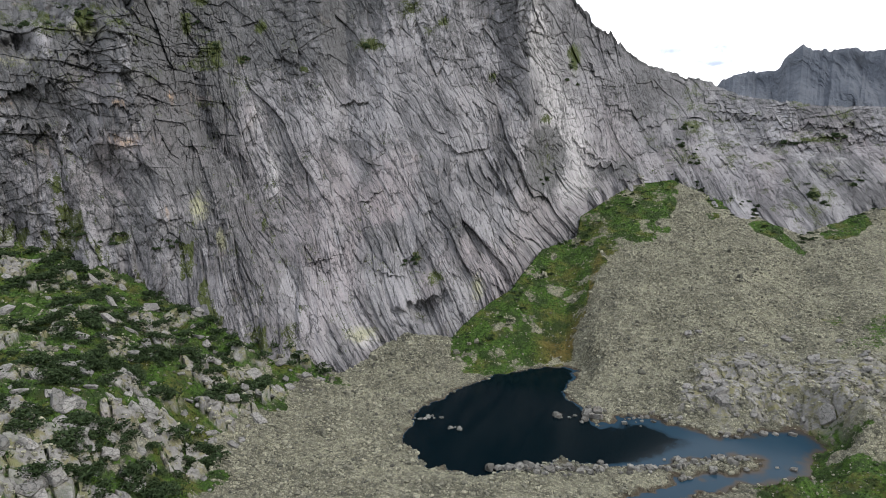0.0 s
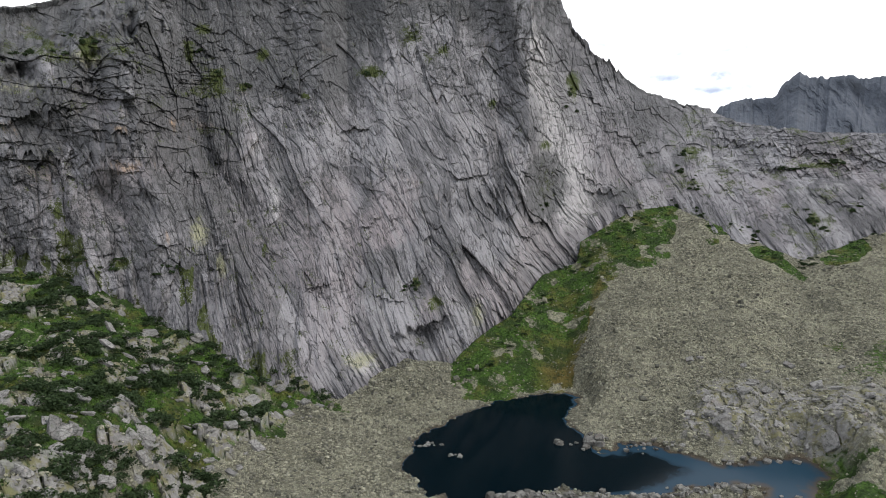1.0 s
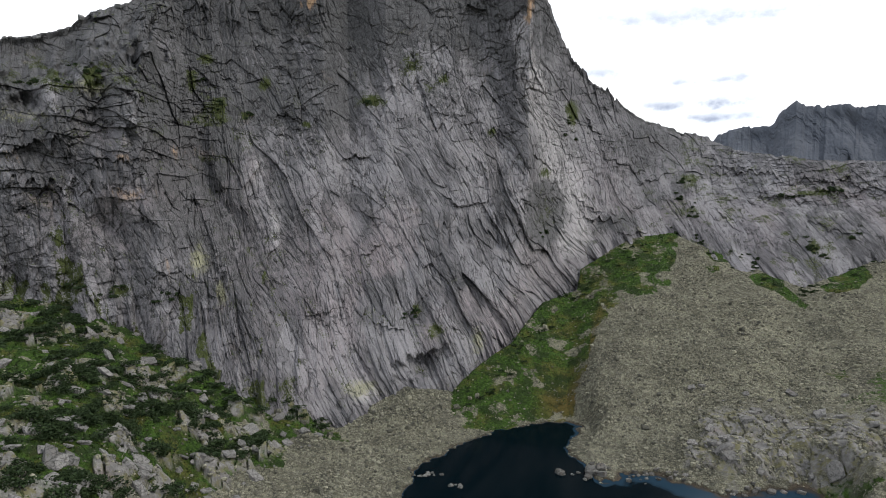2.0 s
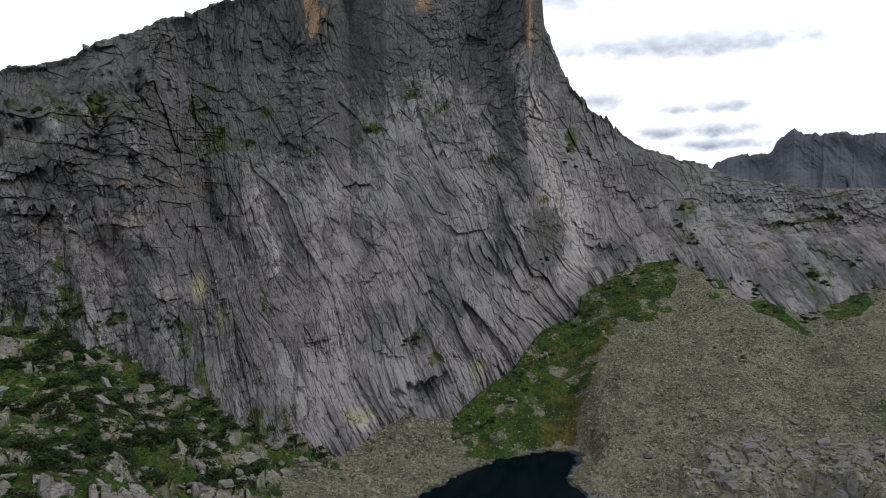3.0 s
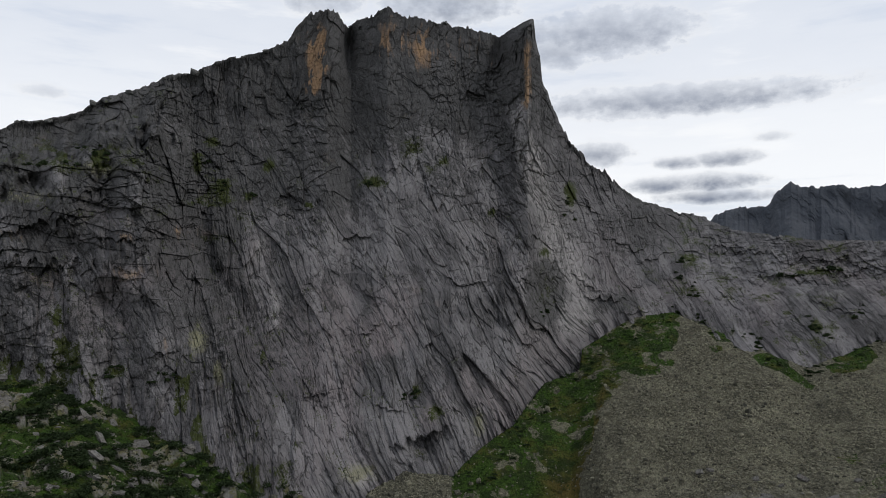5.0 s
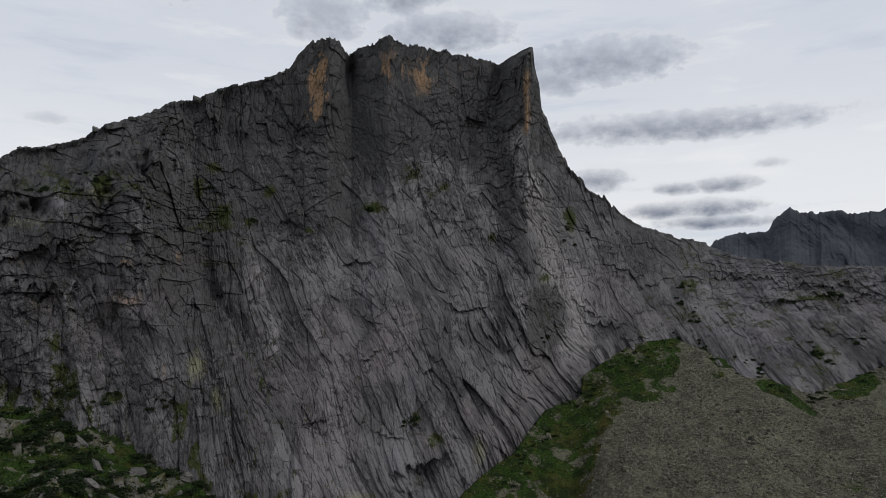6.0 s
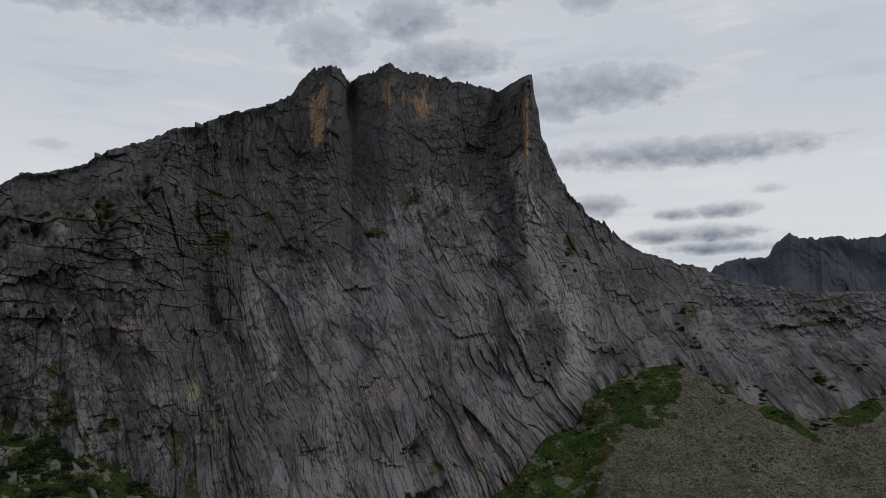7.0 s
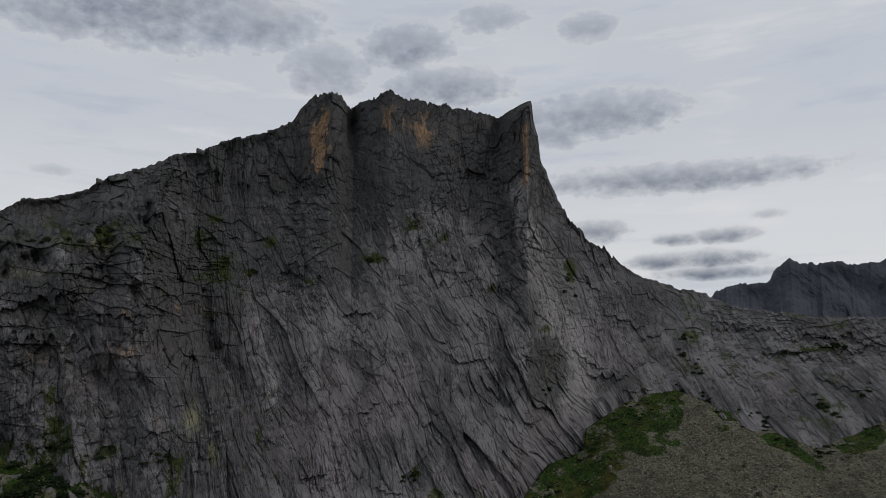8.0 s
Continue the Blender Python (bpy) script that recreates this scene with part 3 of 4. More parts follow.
def wall_relief(b, s, h, v, r):
    """Relief of the rock in metres, the slanting joint directions and a tone for each plate."""
    west, east = step(-b, 15, 21), step(b, 12, 18)
    drift = np.interp(h, [-20, 20, 60, 100, 140, 180, 220, 260, 300], [-11, 11, 33, 52, 67, 78, 83, 85, 85])
    drift = drift * (1 - 0.55 * west) + 0.12 * h * east
    wob = 0.3 * fbm(s / 4, h / 6, 62, 3)
    a = s + drift + 12 * fbm(s / 70, h / 80, 61, 3) + 0.9 * fbm(s / 15, h / 24, 60, 2) + wob
    t = h + 9 * fbm(s / 30, h / 40, 63, 3) + 0.9 * fbm(s / 5, h / 7, 59, 2)
    calm = 1 - 0.5 * east * step(0.6 - v, 0, 0.1)
    zone = step(fbm(s / 42, h / 60, 201, 2), -0.12, 0.14)
    calm = calm * (0.55 + 0.6 * zone)
    gape = step(fbm(a / 9, t / 26, 73, 3), -0.06, 0.08)
    open2 = step(fbm(a / 6, t / 15, 58, 3), -0.02, 0.12)
    out = 12 * fbm(s / 110, h / 150, 64, 3) + 5 * fbm(a / 26, h / 70, 72, 2)
    p, q = plates(a, t, 15, 56, 65, 2.8, 3.0, 3.4, 0.7, gape, 0.05)
    out, tone = out + calm * p, q * 1.1 + 0.45 * (0.5 - zone)
    p, q = plates(a, t, 6.4, 25, 66, 1.4, 1.6, 2.4, 0.6, open2, 0.10)
    out, tone = out + calm * p, tone + q * 1.0
    busy = 0.45 + 0.9 * step(fbm(s / 26, h / 34, 68, 3), 0.0, 0.2)
    p, q = plates(a, t, 2.3, 7.2, 67, 0.6, 0.5, 0.9, 0.4, gape, 0.2)
    out, tone = out + calm * busy * p, tone + q * 0.5
    out = out - calm * fissures(a, t, 8, 34, 171, 0.05, 1.3) - busy * fissures(a, t, 4.5, 16, 181, 0.07, 0.8)
    # short slanting breaks, most of them high up and in the west
    broken = np.clip(0.36 + 0.4 * step(h, 110, 190) - 0.2 * step(h, 215, 250) + 0.55 * west, 0, 1) * (1 - 0.25 * east)
    u, w = s * 0.8 + h * 0.6 + 4 * fbm(s / 30, h / 30, 76, 2), h * 0.8 - s * 0.6 + 4 * fbm(s / 30, h / 30, 77, 2)
    p, q = plates(u, w, 7.5, 15, 69, 1.3, 1.4, 1.5, 0.5, open2, 0.08)
    out, tone = out + broken * p, tone + broken * q * 0.5
    p, q = plates(s + 0.3 * h + wob, h - 0.2 * s + 2 * wob, 6.0, 4.6, 57, 0.9, 0.8, 1.4, 0.4, gape, 0.10)
    out, tone = out + broken * busy * p, tone + broken * q * 0.5
    out = out - broken * fissures(u, w, 6, 18, 191, 0.05, 0.7)
    # banked ledges of the western buttress and of the eastern ridge
    band = west * step(178 - h, 0, 20) * step(h, 80, 115)
    p, q = plates(s - 0.4 * h + 8 * fbm(s / 30, h / 20, 79, 3), h + 0.16 * s + 5 * fbm(s / 45, h / 30, 78, 3), 19, 7.0, 70, 2.0, 1.6, 2.6, 0.5, gape, 0.06)
    out = out + band * p
    strata = step(b, 19, 23) * step(h, 92, 104)
    p, q = plates(s + 5 * fbm(s / 14, h / 9, 179, 3), h - 0.10 * s + 3 * fbm(s / 25, h / 15, 178, 3), 9, 3.6, 170, 1.7, 0.8, 1.2, 0.6, gape, 0.09)
    out, tone = out + strata * p, tone + strata * q * 0.7
    # small roofs and undercut steps
    e = np.degrees(np.arctan2(h - VIEW_HEIGHT, r))
    for rb_, re_, half, turn, depth in ROOFS:
        cols = np.nonzero(np.abs(b[0] - rb_) < 2.2 * half + 0.5)[0]
        rows = np.nonzero(np.any(np.abs(e[:, cols] - re_) < 5.5 * half + 0.5, axis=1))[0]
        win = np.s_[rows[0]:rows[-1] + 1, cols[0]:cols[-1] + 1]
        c, n = math.cos(radians(turn)), math.sin(radians(turn))
        u, w = (b[win] - rb_) * c + (e[win] - re_) * n, (e[win] - re_) * c - (b[win] - rb_) * n
        w = w - 0.35 * half * fbm(u * 2.2, u * 0 + rb_, 56, 3)
        out[win] += depth * np.exp(-(u / half) ** 4) * step(w, -0.04, 0.03) * np.exp(-np.maximum(w, 0) / (0.9 * half))
    # ribs of rock that run out into the slope
    out = out + 24 * np.maximum(fbm(s / 15, h / 60, 54, 3), 0) * step(0.26 - v, 0, 0.22) * step(-b, 8, 14)
    out = out + (10 * np.maximum(fbm(a / 7, h / 70, 53, 3), -0.1) + 3.5 * fbm(a / 2.5, h / 40, 52, 2)) * step(0.16 - v, 0, 0.16) * step(b, -12, -6)
    return out, a, t, tone


def spot(b, e, cb, ce, wb, we):
    return np.exp(-((b - cb) / wb) ** 2 - ((e - ce) / we) ** 2)


def make_mountain():
    side = 34.5
    b = np.concatenate([np.linspace(-64, -side, 34)[:-1], np.linspace(-side, side, 1400), np.linspace(side, 64, 34)[1:]])
    v = np.linspace(-0.07, 1.0, 620)
    B, V = np.meshgrid(b, v)
    rb, zb = (sum(along(FOOT, B + q, k) for q in (-0.5, -0.25, 0, 0.25, 0.5)) / 5 for k in (1, 2))
    end = step(np.abs(B), 40, 62)
    zt = along(CREST, B)
    zt = zt * (1 - end) + (zb + 8) * end
    block = hashed(np.floor(B * 1.3 + 0.5 * vnoise(B * 2, B * 0, 80)), B * 0, 81) * 2.2 + hashed(np.floor(B * 3.1), B * 0, 82) * 1.3 - 1.7
    top = step(B, -13, -11) * step(5.5 - B, 0, 1)
    block = block * (1 - 0.4 * step(-B, 14, 16)) + top * (1.8 * hashed(np.floor(B * 2.3 + 0.6 * vnoise(B * 3, B * 0, 85)), B * 0, 86) + 1.5 * hashed(np.floor(B * 5.7), B * 0, 87) - 1.4)
    block = block + step(B, 7.7, 8.6) * step(24 - B, 0, 4) * (1.6 * fbm(B * 2.2, B * 0, 88, 3) + 1.3 * hashed(np.floor(B * 4.1), B * 0, 89) - 0.6)
    block = (block + 0.7 * fbm(B * 5, B * 0, 83, 3)) * step(np.abs(B - 6.8), 0.5, 1.4) * (1 + 0.5 * step(B, 8.5, 10) - 0.9 * step(B, 13, 16))
    rt = along(CREST_DIST, B)
    P = np.sign(V) * np.abs(1 - (1 - np.abs(V)) ** 1.45)
    steep = step(B, 10, 15)
    P = P * (1 - steep) + steep * V ** 1
    ledge = step(-19 - B, 0, 5)
    U = np.where(V < 1, V + 0.16 * fbm(B / 2.2, V * 5, 301, 4) * step(V, 0.1, 0.3) * step(1 - V, 0, 0.15), V)
    P = P * (1 - ledge) + ledge * (0.42 * np.clip(U / 0.72, -1, 1) + 0.24 * step(U, 0.70, 0.8) + 0.34 * np.clip((U - 0.76) / 0.24, 0, 1))
    r = rb + (rt - rb) * P
    tier = step(B, 19, 24)
    W = 0.75 * V + 0.25 * U
    P = P * (1 - tier) + tier * (0.5 * np.clip(W / 0.52, -1, 1) + 0.08 * step(W, 0.5, 0.56) + 0.42 * np.clip((W - 0.54) / 0.46, 0, 1))
    r = rb + (rt - rb) * P
    z = zb + (zt - zb) * V
    s = np.radians(B) * 400
    out, a, t, tone = wall_relief(B, s, z, V, r)
    z = z + block * step(V, 0.955, 1.0)
    e = np.degrees(np.arctan2(z - VIEW_HEIGHT, r))
    # the gully beside the western buttress, the shaded niches at the foot, the edge of the summit pillars
    flank = np.interp(e, [-19, -7.3, 3.8, 9], [-8.7, -15.9, -20.1, -22.5])
    out = out - 5 * np.exp(-((B - flank + 3.0 * fbm(z / 40, B / 5, 99, 3)) / 1.0) ** 2) * step(V, 0.05, 0.3) * step(10 - e, 0, 3)
    out = out + 9 * step(flank - B, 0, 1.5) * step(9 - e, 0, 2) * step(V, 0.02, 0.2)
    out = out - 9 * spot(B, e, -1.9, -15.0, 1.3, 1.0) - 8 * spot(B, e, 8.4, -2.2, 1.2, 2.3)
    out = out - 14 * np.exp(-((B + 7.9) / 0.5) ** 2) * step(V, 0.82, 0.97) - 9 * np.exp(-((B - 4.6) / 0.6) ** 2) * step(V, 0.8, 0.96)
    out = out + 8 * np.exp(-((B - 8.0) / 2.6) ** 2) * step(V, 0.15, 0.4)
    out = out * (0.35 + 0.65 * step(1 - V, 0.0, 0.03))
    r = r - out
    tip = np.radians(B + 0.32 * step(V, 0.955, 1.0) * np.exp(-((B - 7.2) / 0.5) ** 2))
    grid = np.stack([r * np.sin(tip), r * np.cos(tip), z], axis=-1)
    back = []
    for k, (dr, f) in enumerate([(6, 0.985), (16, 0.95), (45, 0.85), (90, 0.66), (160, 0.38), (260, 0.0)]):
        rr = rt[-1] + dr + fbm(b / 2, b * 0 + k, 83, 3) * min(dr * 0.4, 30)
        zz = zb[-1] + (zt[-1] + block[-1] - zb[-1]) * f + fbm(b / 1.5, b * 0 + k, 84, 3) * min(dr * 0.4, 12) - (45 if f == 0 else 0)
        back.append(np.stack([rr * np.sin(np.radians(b)), rr * np.cos(np.radians(b)), zz], axis=-1))
    pts = np.concatenate([grid, np.array(back)])
    me = shaped("mountain", pts[:, ::-1])
    n = len(back)

    def put(name, values):
        layer(me, name, np.concatenate([values, np.repeat(values[-1:], n, axis=0)])[:, ::-1])

    put("across", a), put("along", t), put("tone", tone)
    wide = fbm(s / 30, z / 40, 91, 4)
    put("pink", np.clip(1.2 * spot(B, e, -20.8, 2.6, 1.6, 1.0) + spot(B, e, -24.6, -0.8, 1.8, 1.0) + spot(B, e, -27, 4.2, 1.2, 1.2) + spot(B, e, -15.0, 1.4, 0.8, 1.2) + step(wide, -0.15, 0.2) * (1.2 * spot(B, e, -1, -8, 12, 10) + 0.9 * spot(B, e, -25, -1, 6, 6) + 0.6 * spot(B, e, 17, 0, 5, 3) + spot(B, e, 29, -2, 5, 4)), 0, 1))
    Bw = B + 1.1 * fbm(a / 5, z / 30, 98, 3)
    # pale rock plus light on the pillar's east face, both painted as colour
    lit_pillar = np.exp(-((Bw - np.interp(e, [-4, -1, 2.5, 7, 12, 15], [11.0, 10.4, 9.2, 7.7, 6.5, 6.3])) / np.interp(e, [-3, 3, 12], [1.7, 1.4, 0.8])) ** 2) * step(e + 6 * wide, -5.5, -1) * step(14.5 - e, 0, 3)
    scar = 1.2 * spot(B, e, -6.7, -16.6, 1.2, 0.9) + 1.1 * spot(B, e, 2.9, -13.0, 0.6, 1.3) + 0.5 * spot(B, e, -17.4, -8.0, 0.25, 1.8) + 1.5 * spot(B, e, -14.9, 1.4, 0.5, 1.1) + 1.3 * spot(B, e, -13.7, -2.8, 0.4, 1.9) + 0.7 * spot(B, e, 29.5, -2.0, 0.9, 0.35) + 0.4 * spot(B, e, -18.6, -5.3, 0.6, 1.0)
    put("pale", np.clip(0.42 * spot(B, e, 4, -3, 6, 7) * step(wide, -0.2, 0.2) + lit_pillar * (0.85 + 0.3 * step(fbm(a / 5, z / 30, 97, 3), -0.2, 0.15)) + scar * (0.45 + 0.55 * step(fbm(a / 3, z / 9, 92, 3), -0.35, 0.0)), 0, 1))
    rust = 2.2 * spot(B, e, -10.3, 17.3, 0.8, 1.5) + 1.6 * spot(B, e, -10.9, 15.0, 0.6, 1.0) + 0.55 * spot(B, e, -4.6, 18.4, 1.5, 1.6) + 0.6 * spot(B, e, -1.8, 18.0, 0.9, 1.5) + 0.3 * spot(B, e, 1, 17, 5, 2.5) + 0.12 * spot(B, e, -24, 0, 5, 4)
    rust = rust + 0.7 * spot(B, e, 7.0, 16.2, 0.35, 2.2) + 0.5 * spot(B, e, 6.7, 13.4, 0.7, 1.0) + 0.5 * spot(B, e, 27.5, 3.2, 1.5, 0.4)
    rust = rust + 0.38 * spot(B, e, -24.5, -0.6, 1.5, 0.7) + 0.36 * spot(B, e, -20.6, 2.8, 1.2, 0.7) + 0.36 * spot(B, e, -21.8, -5.8, 0.7, 1.1) + 0.3 * spot(B, e, -32, 2.3, 1.6, 0.8) + 0.3 * spot(B, e, -25, 2.2, 1.5, 0.5)
    put("sulphur", np.clip(spot(B, e, -19.7, -5.6, 0.8, 1.3) + 0.8 * spot(B, e, -18.0, -8.2, 0.5, 1.3) + spot(B, e, -6.9, -16.4, 1.6, 0.8) + 0.9 * spot(B, e, 2.9, -13, 0.6, 1.4) + 0.75 * spot(B, e, -26.6, 7.2, 1.6, 0.7) + 0.5 * spot(B, e, -31, 5.0, 3.0, 0.8) + 0.55 * spot(B, e, 18.5, -4.5, 2.0, 0.8), 0, 1))
    put("rust", np.clip(rust * step(fbm(a / 4, z / 14, 93, 4), -0.4, 0.05), 0, 1))
    # lichen plus shade on the steep upper wall and in niches, painted dark
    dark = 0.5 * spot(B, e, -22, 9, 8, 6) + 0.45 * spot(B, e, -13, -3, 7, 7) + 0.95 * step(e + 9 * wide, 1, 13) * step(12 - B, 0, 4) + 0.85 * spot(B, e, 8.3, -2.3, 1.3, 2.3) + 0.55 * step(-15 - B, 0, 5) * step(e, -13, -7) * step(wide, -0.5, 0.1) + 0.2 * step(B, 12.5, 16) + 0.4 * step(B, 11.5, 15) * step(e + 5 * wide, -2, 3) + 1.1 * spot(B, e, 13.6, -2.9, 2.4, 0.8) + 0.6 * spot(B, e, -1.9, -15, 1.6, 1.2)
    put("lichen_shade", np.clip(dark * (1 - 0.95 * lit_pillar) + 2.4 * spot(B, e, 8.4, -2.1, 1.3, 2.2), 0, 0.95))
    ledgy = step(fbm(s / 16, z / 10, 94, 4), 0.12, 0.3)
    moss = 0.7 * ledgy * (spot(B, e, -19, 5, 5, 6) + 0.7 * spot(B, e, -8, 5, 6, 3) + 0.8 * spot(B, e, 20, 1, 3, 3) + 0.6 * spot(B, e, -2, -12, 3, 3) + 0.7 * spot(B, e, 29, 0.5, 6, 2))
    moss = moss + 1.2 * spot(B, e, -28, 8.0, 5.0, 1.5) * step(fbm(s / 6, z / 5, 95, 3), -0.15, 0.2) + 0.55 * spot(B, e, 8.4, -2.2, 1.5, 2.4) + 0.8 * spot(B, e, -2.6, 9.8, 1.2, 1.3) + 0.8 * spot(B, e, 10.6, 5.3, 0.7, 0.8) + 0.7 * spot(B, e, -1.2, 8.0, 0.6, 0.5)
    for mb, me_, mw, mh in TUFTS:
        moss = moss + 1.15 * spot(B, e, mb, me_, mw, mh)
    foot_green = 0.9 * step(-9 - B, 0, 6) * step(0.15 - V + 0.3 * fbm(s / 9, z / 30, 296, 3), 0, 0.12) * step(fbm(s / 6, z / 9, 96, 4), -0.06, 0.12)
    put("moss", np.clip(moss + foot_green, 0, 1) * 0.95)
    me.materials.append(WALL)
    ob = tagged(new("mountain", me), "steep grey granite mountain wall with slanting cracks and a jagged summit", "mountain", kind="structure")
    return ob, b, (zt + block)[-1], rt[-1], r, z


mountain, crest_b, crest_z, crest_r, wall_r, wall_z = make_mountain()


def on_wall(b, e):
    """The place on the rock at a bearing and an elevation."""
    k = int(np.argmin(np.abs(crest_b - b)))
    j = int(np.argmin(np.abs(np.degrees(np.arctan2(wall_z[:, k] - VIEW_HEIGHT, wall_r[:, k])) - e)))
    return wall_r[j, k] * math.sin(radians(b)), wall_r[j, k] * math.cos(radians(b)), float(wall_z[j, k])


def make_far_range():
    b = np.linspace(6, 60, 620)
    B, V = np.meshgrid(b, np.linspace(-0.2, 1, 150))
    zt = along(FAR_CREST, B) + (hashed(np.floor(B * 3.1), B * 0, 104) - 0.5) * 2.5 + (hashed(np.floor(B * 7.3 + vnoise(B * 4, B * 0, 103)), B * 0, 107) - 0.5) * 1.6 + fbm(B * 6, B * 0, 101, 3) * 4
    z = 20 + (zt - 20) * V
    lean = B + 5.5 * V + 1.2 * fbm(B / 2, V * 3, 108, 3)
    ribs = 55 * fbm(B / 3, V * 2, 102, 3) - 42 * np.abs(fbm(lean * 0.30, V * 1.3, 105, 3)) + 12 * fbm(lean * 1.4, V * 4, 106, 5, 0.6)
    r = 1180 + 330 * V - ribs * (1 - step(V, 0.85, 1.0) * 0.85)
    pts = np.stack([r * np.sin(np.radians(B)), r * np.cos(np.radians(B)), z], axis=-1)
    back = [np.stack([(1510 + dr) * np.sin(np.radians(b)), (1510 + dr) * np.cos(np.radians(b)), zt[-1] * f - 20], axis=-1) for dr, f in ((60, 0.9), (300, 0.0))]
    me = shaped("distant_mountain", np.concatenate([pts, np.array(back)])[:, ::-1])
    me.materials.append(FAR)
    tagged(new("distant_mountain", me), "distant dark rocky ridge tinted blue-grey for haze, with a small toothed peak", "mountain", kind="structure")


make_far_range()


NET = []


def ground_at(x, y):
    """Height of the ground sheet, from its own net."""
    q, p = (math.hypot(x, y) - 150) / 350 * 339, (math.degrees(math.atan2(x, y)) + 36) / 72 * 599
    j, i = min(max(int(q), 0), 338), min(max(int(p), 0), 598)
    v, u = q - j, p - i
    k = NET[0][j:j + 2, i:i + 2]
    return float((k[0, 0] * (1 - u) + k[0, 1] * u) * (1 - v) + (k[1, 0] * (1 - u) + k[1, 1] * u) * v)


def make_ground():
    b = np.concatenate([np.linspace(-36, 36, 600), np.linspace(36, 324, 80)[1:-1]])
    r = np.concatenate([0.02 + 149.98 * (np.linspace(0, 1, 40) ** 1.6)[:-1], np.linspace(150, 500, 340), 500 + 4400 * np.linspace(0, 1, 26)[1:] ** 2])
    B, R = np.meshgrid(b, r)
    x, y = R * np.sin(np.radians(B)), R * np.cos(np.radians(B))
    z = land(x, y)
    NET.append(z[39:379, :600])
    me = shaped("ground", np.stack([x, y, z], axis=-1)[:, ::-1], closed=True)
    layer(me, "green", meadow(x, y)[:, ::-1])
    layer(me, "dry", (np.exp(-((R - along(MEADOW, B) - 8) / 13) ** 2) * step(B, 7, 10) * step(14.5 - B, 0, 2))[:, ::-1])
    steep = np.abs(np.gradient(z, axis=0) / np.gradient(R, axis=0))
    cliffy = step(steep, 0.75, 1.3) * step(apron_edge(R) + 2 - B, 0, 2) * step(R, 150, 170)
    layer(me, "rock", np.clip(outcrop(x, y)[0] + cliffy, 0, 1)[:, ::-1])
    d = lake_side(x, y)
    layer(me, "wet", (step(d + 1.6 * fbm(x / 5, y / 5, 44, 2), -1.2, 0.2) * 0.9)[:, ::-1])
    me.materials.append(GROUND)
    tagged(new("ground", me), "grey boulder scree, green meadow strips and stony lake shore", "ground", kind="structure")


make_ground()


def make_lake():
    x, y = np.meshgrid(np.linspace(-26, 148, 175), np.linspace(180, 326, 147))
    me = shaped("water", np.stack([x, y, 0 * x], axis=-1), smooth=True)
    # scaled up in the west so the dark reflection colour falls there
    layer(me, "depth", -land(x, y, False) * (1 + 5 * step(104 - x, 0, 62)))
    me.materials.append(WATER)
    tagged(new("water", me), "still mountain lake with the cliff's dark and the sky's blue reflection partly painted in", "lake", kind="structure")


make_lake()


# ---- loose rock ----
def rock_data(name, seed, corners, material_, flat=(1, 1, 1)):
    """An angular block: the hull of a jittered box with chipped corners, its edges worn."""
    rng = random.Random(seed)
    bm = bmesh.new()
    for sx in (-1, 1):
        for sy in (-1, 1):
            for sz in (-1, 1):
                p = Vector((sx * rng.uniform(0.55, 1), sy * rng.uniform(0.55, 1), sz * rng.uniform(0.5, 0.95)))
                chip = rng.uniform(0.1, 0.4)
                bm.verts.new((p.x - sx * chip, p.y, p.z)), bm.verts.new((p.x, p.y - sy * chip * rng.random(), p.z - sz * chip))
    for _ in range(corners):
        p = Vector((rng.gauss(0, 1), rng.gauss(0, 1), rng.gauss(0, 1))).normalized() * rng.uniform(0.9, 1.1)
        bm.verts.new(p)
    hull = bmesh.ops.convex_hull(bm, input=bm.verts[:])
    bmesh.ops.delete(bm, geom=list({*hull["geom_interior"], *hull["geom_unused"]}), context="VERTS")
    bmesh.ops.dissolve_limit(bm, angle_limit=0.12, verts=bm.verts[:], edges=bm.edges[:])
    bmesh.ops.bevel(bm, geom=bm.edges[:], offset=0.05, segments=1, affect="EDGES")
    for v in bm.verts:
        v.co = Vector((v.co.x * flat[0], v.co.y * flat[1], v.co.z * flat[2]))
    bmesh.ops.triangulate(bm, faces=bm.faces[:])
    me = bpy.data.meshes.new(name)
    bm.to_mesh(me)
    bm.free()
    me.materials.append(material_)
    return me


def at_bearing(b, r):
    return r * math.sin(radians(b)), r * math.cos(radians(b))


def set_down(name, data, x, y, size, rng, label, category, group, sink=0.3, z=None, squash=1.0):
    ob = new(name, data)
    if z is None:
        z = ground_at(x, y)
    sx, sy, sz = (size * rng.uniform(0.75, 1.25) for _ in range(3))
    ob.matrix_world = Matrix.LocRotScale((x, y, z + sz * squash * (1 - sink) * 0.5), Euler((rng.uniform(-0.3, 0.3), rng.uniform(-0.3, 0.3), rng.uniform(0, 6.28))), (sx, sy, sz * squash))
    return tagged(ob, label, category, group)


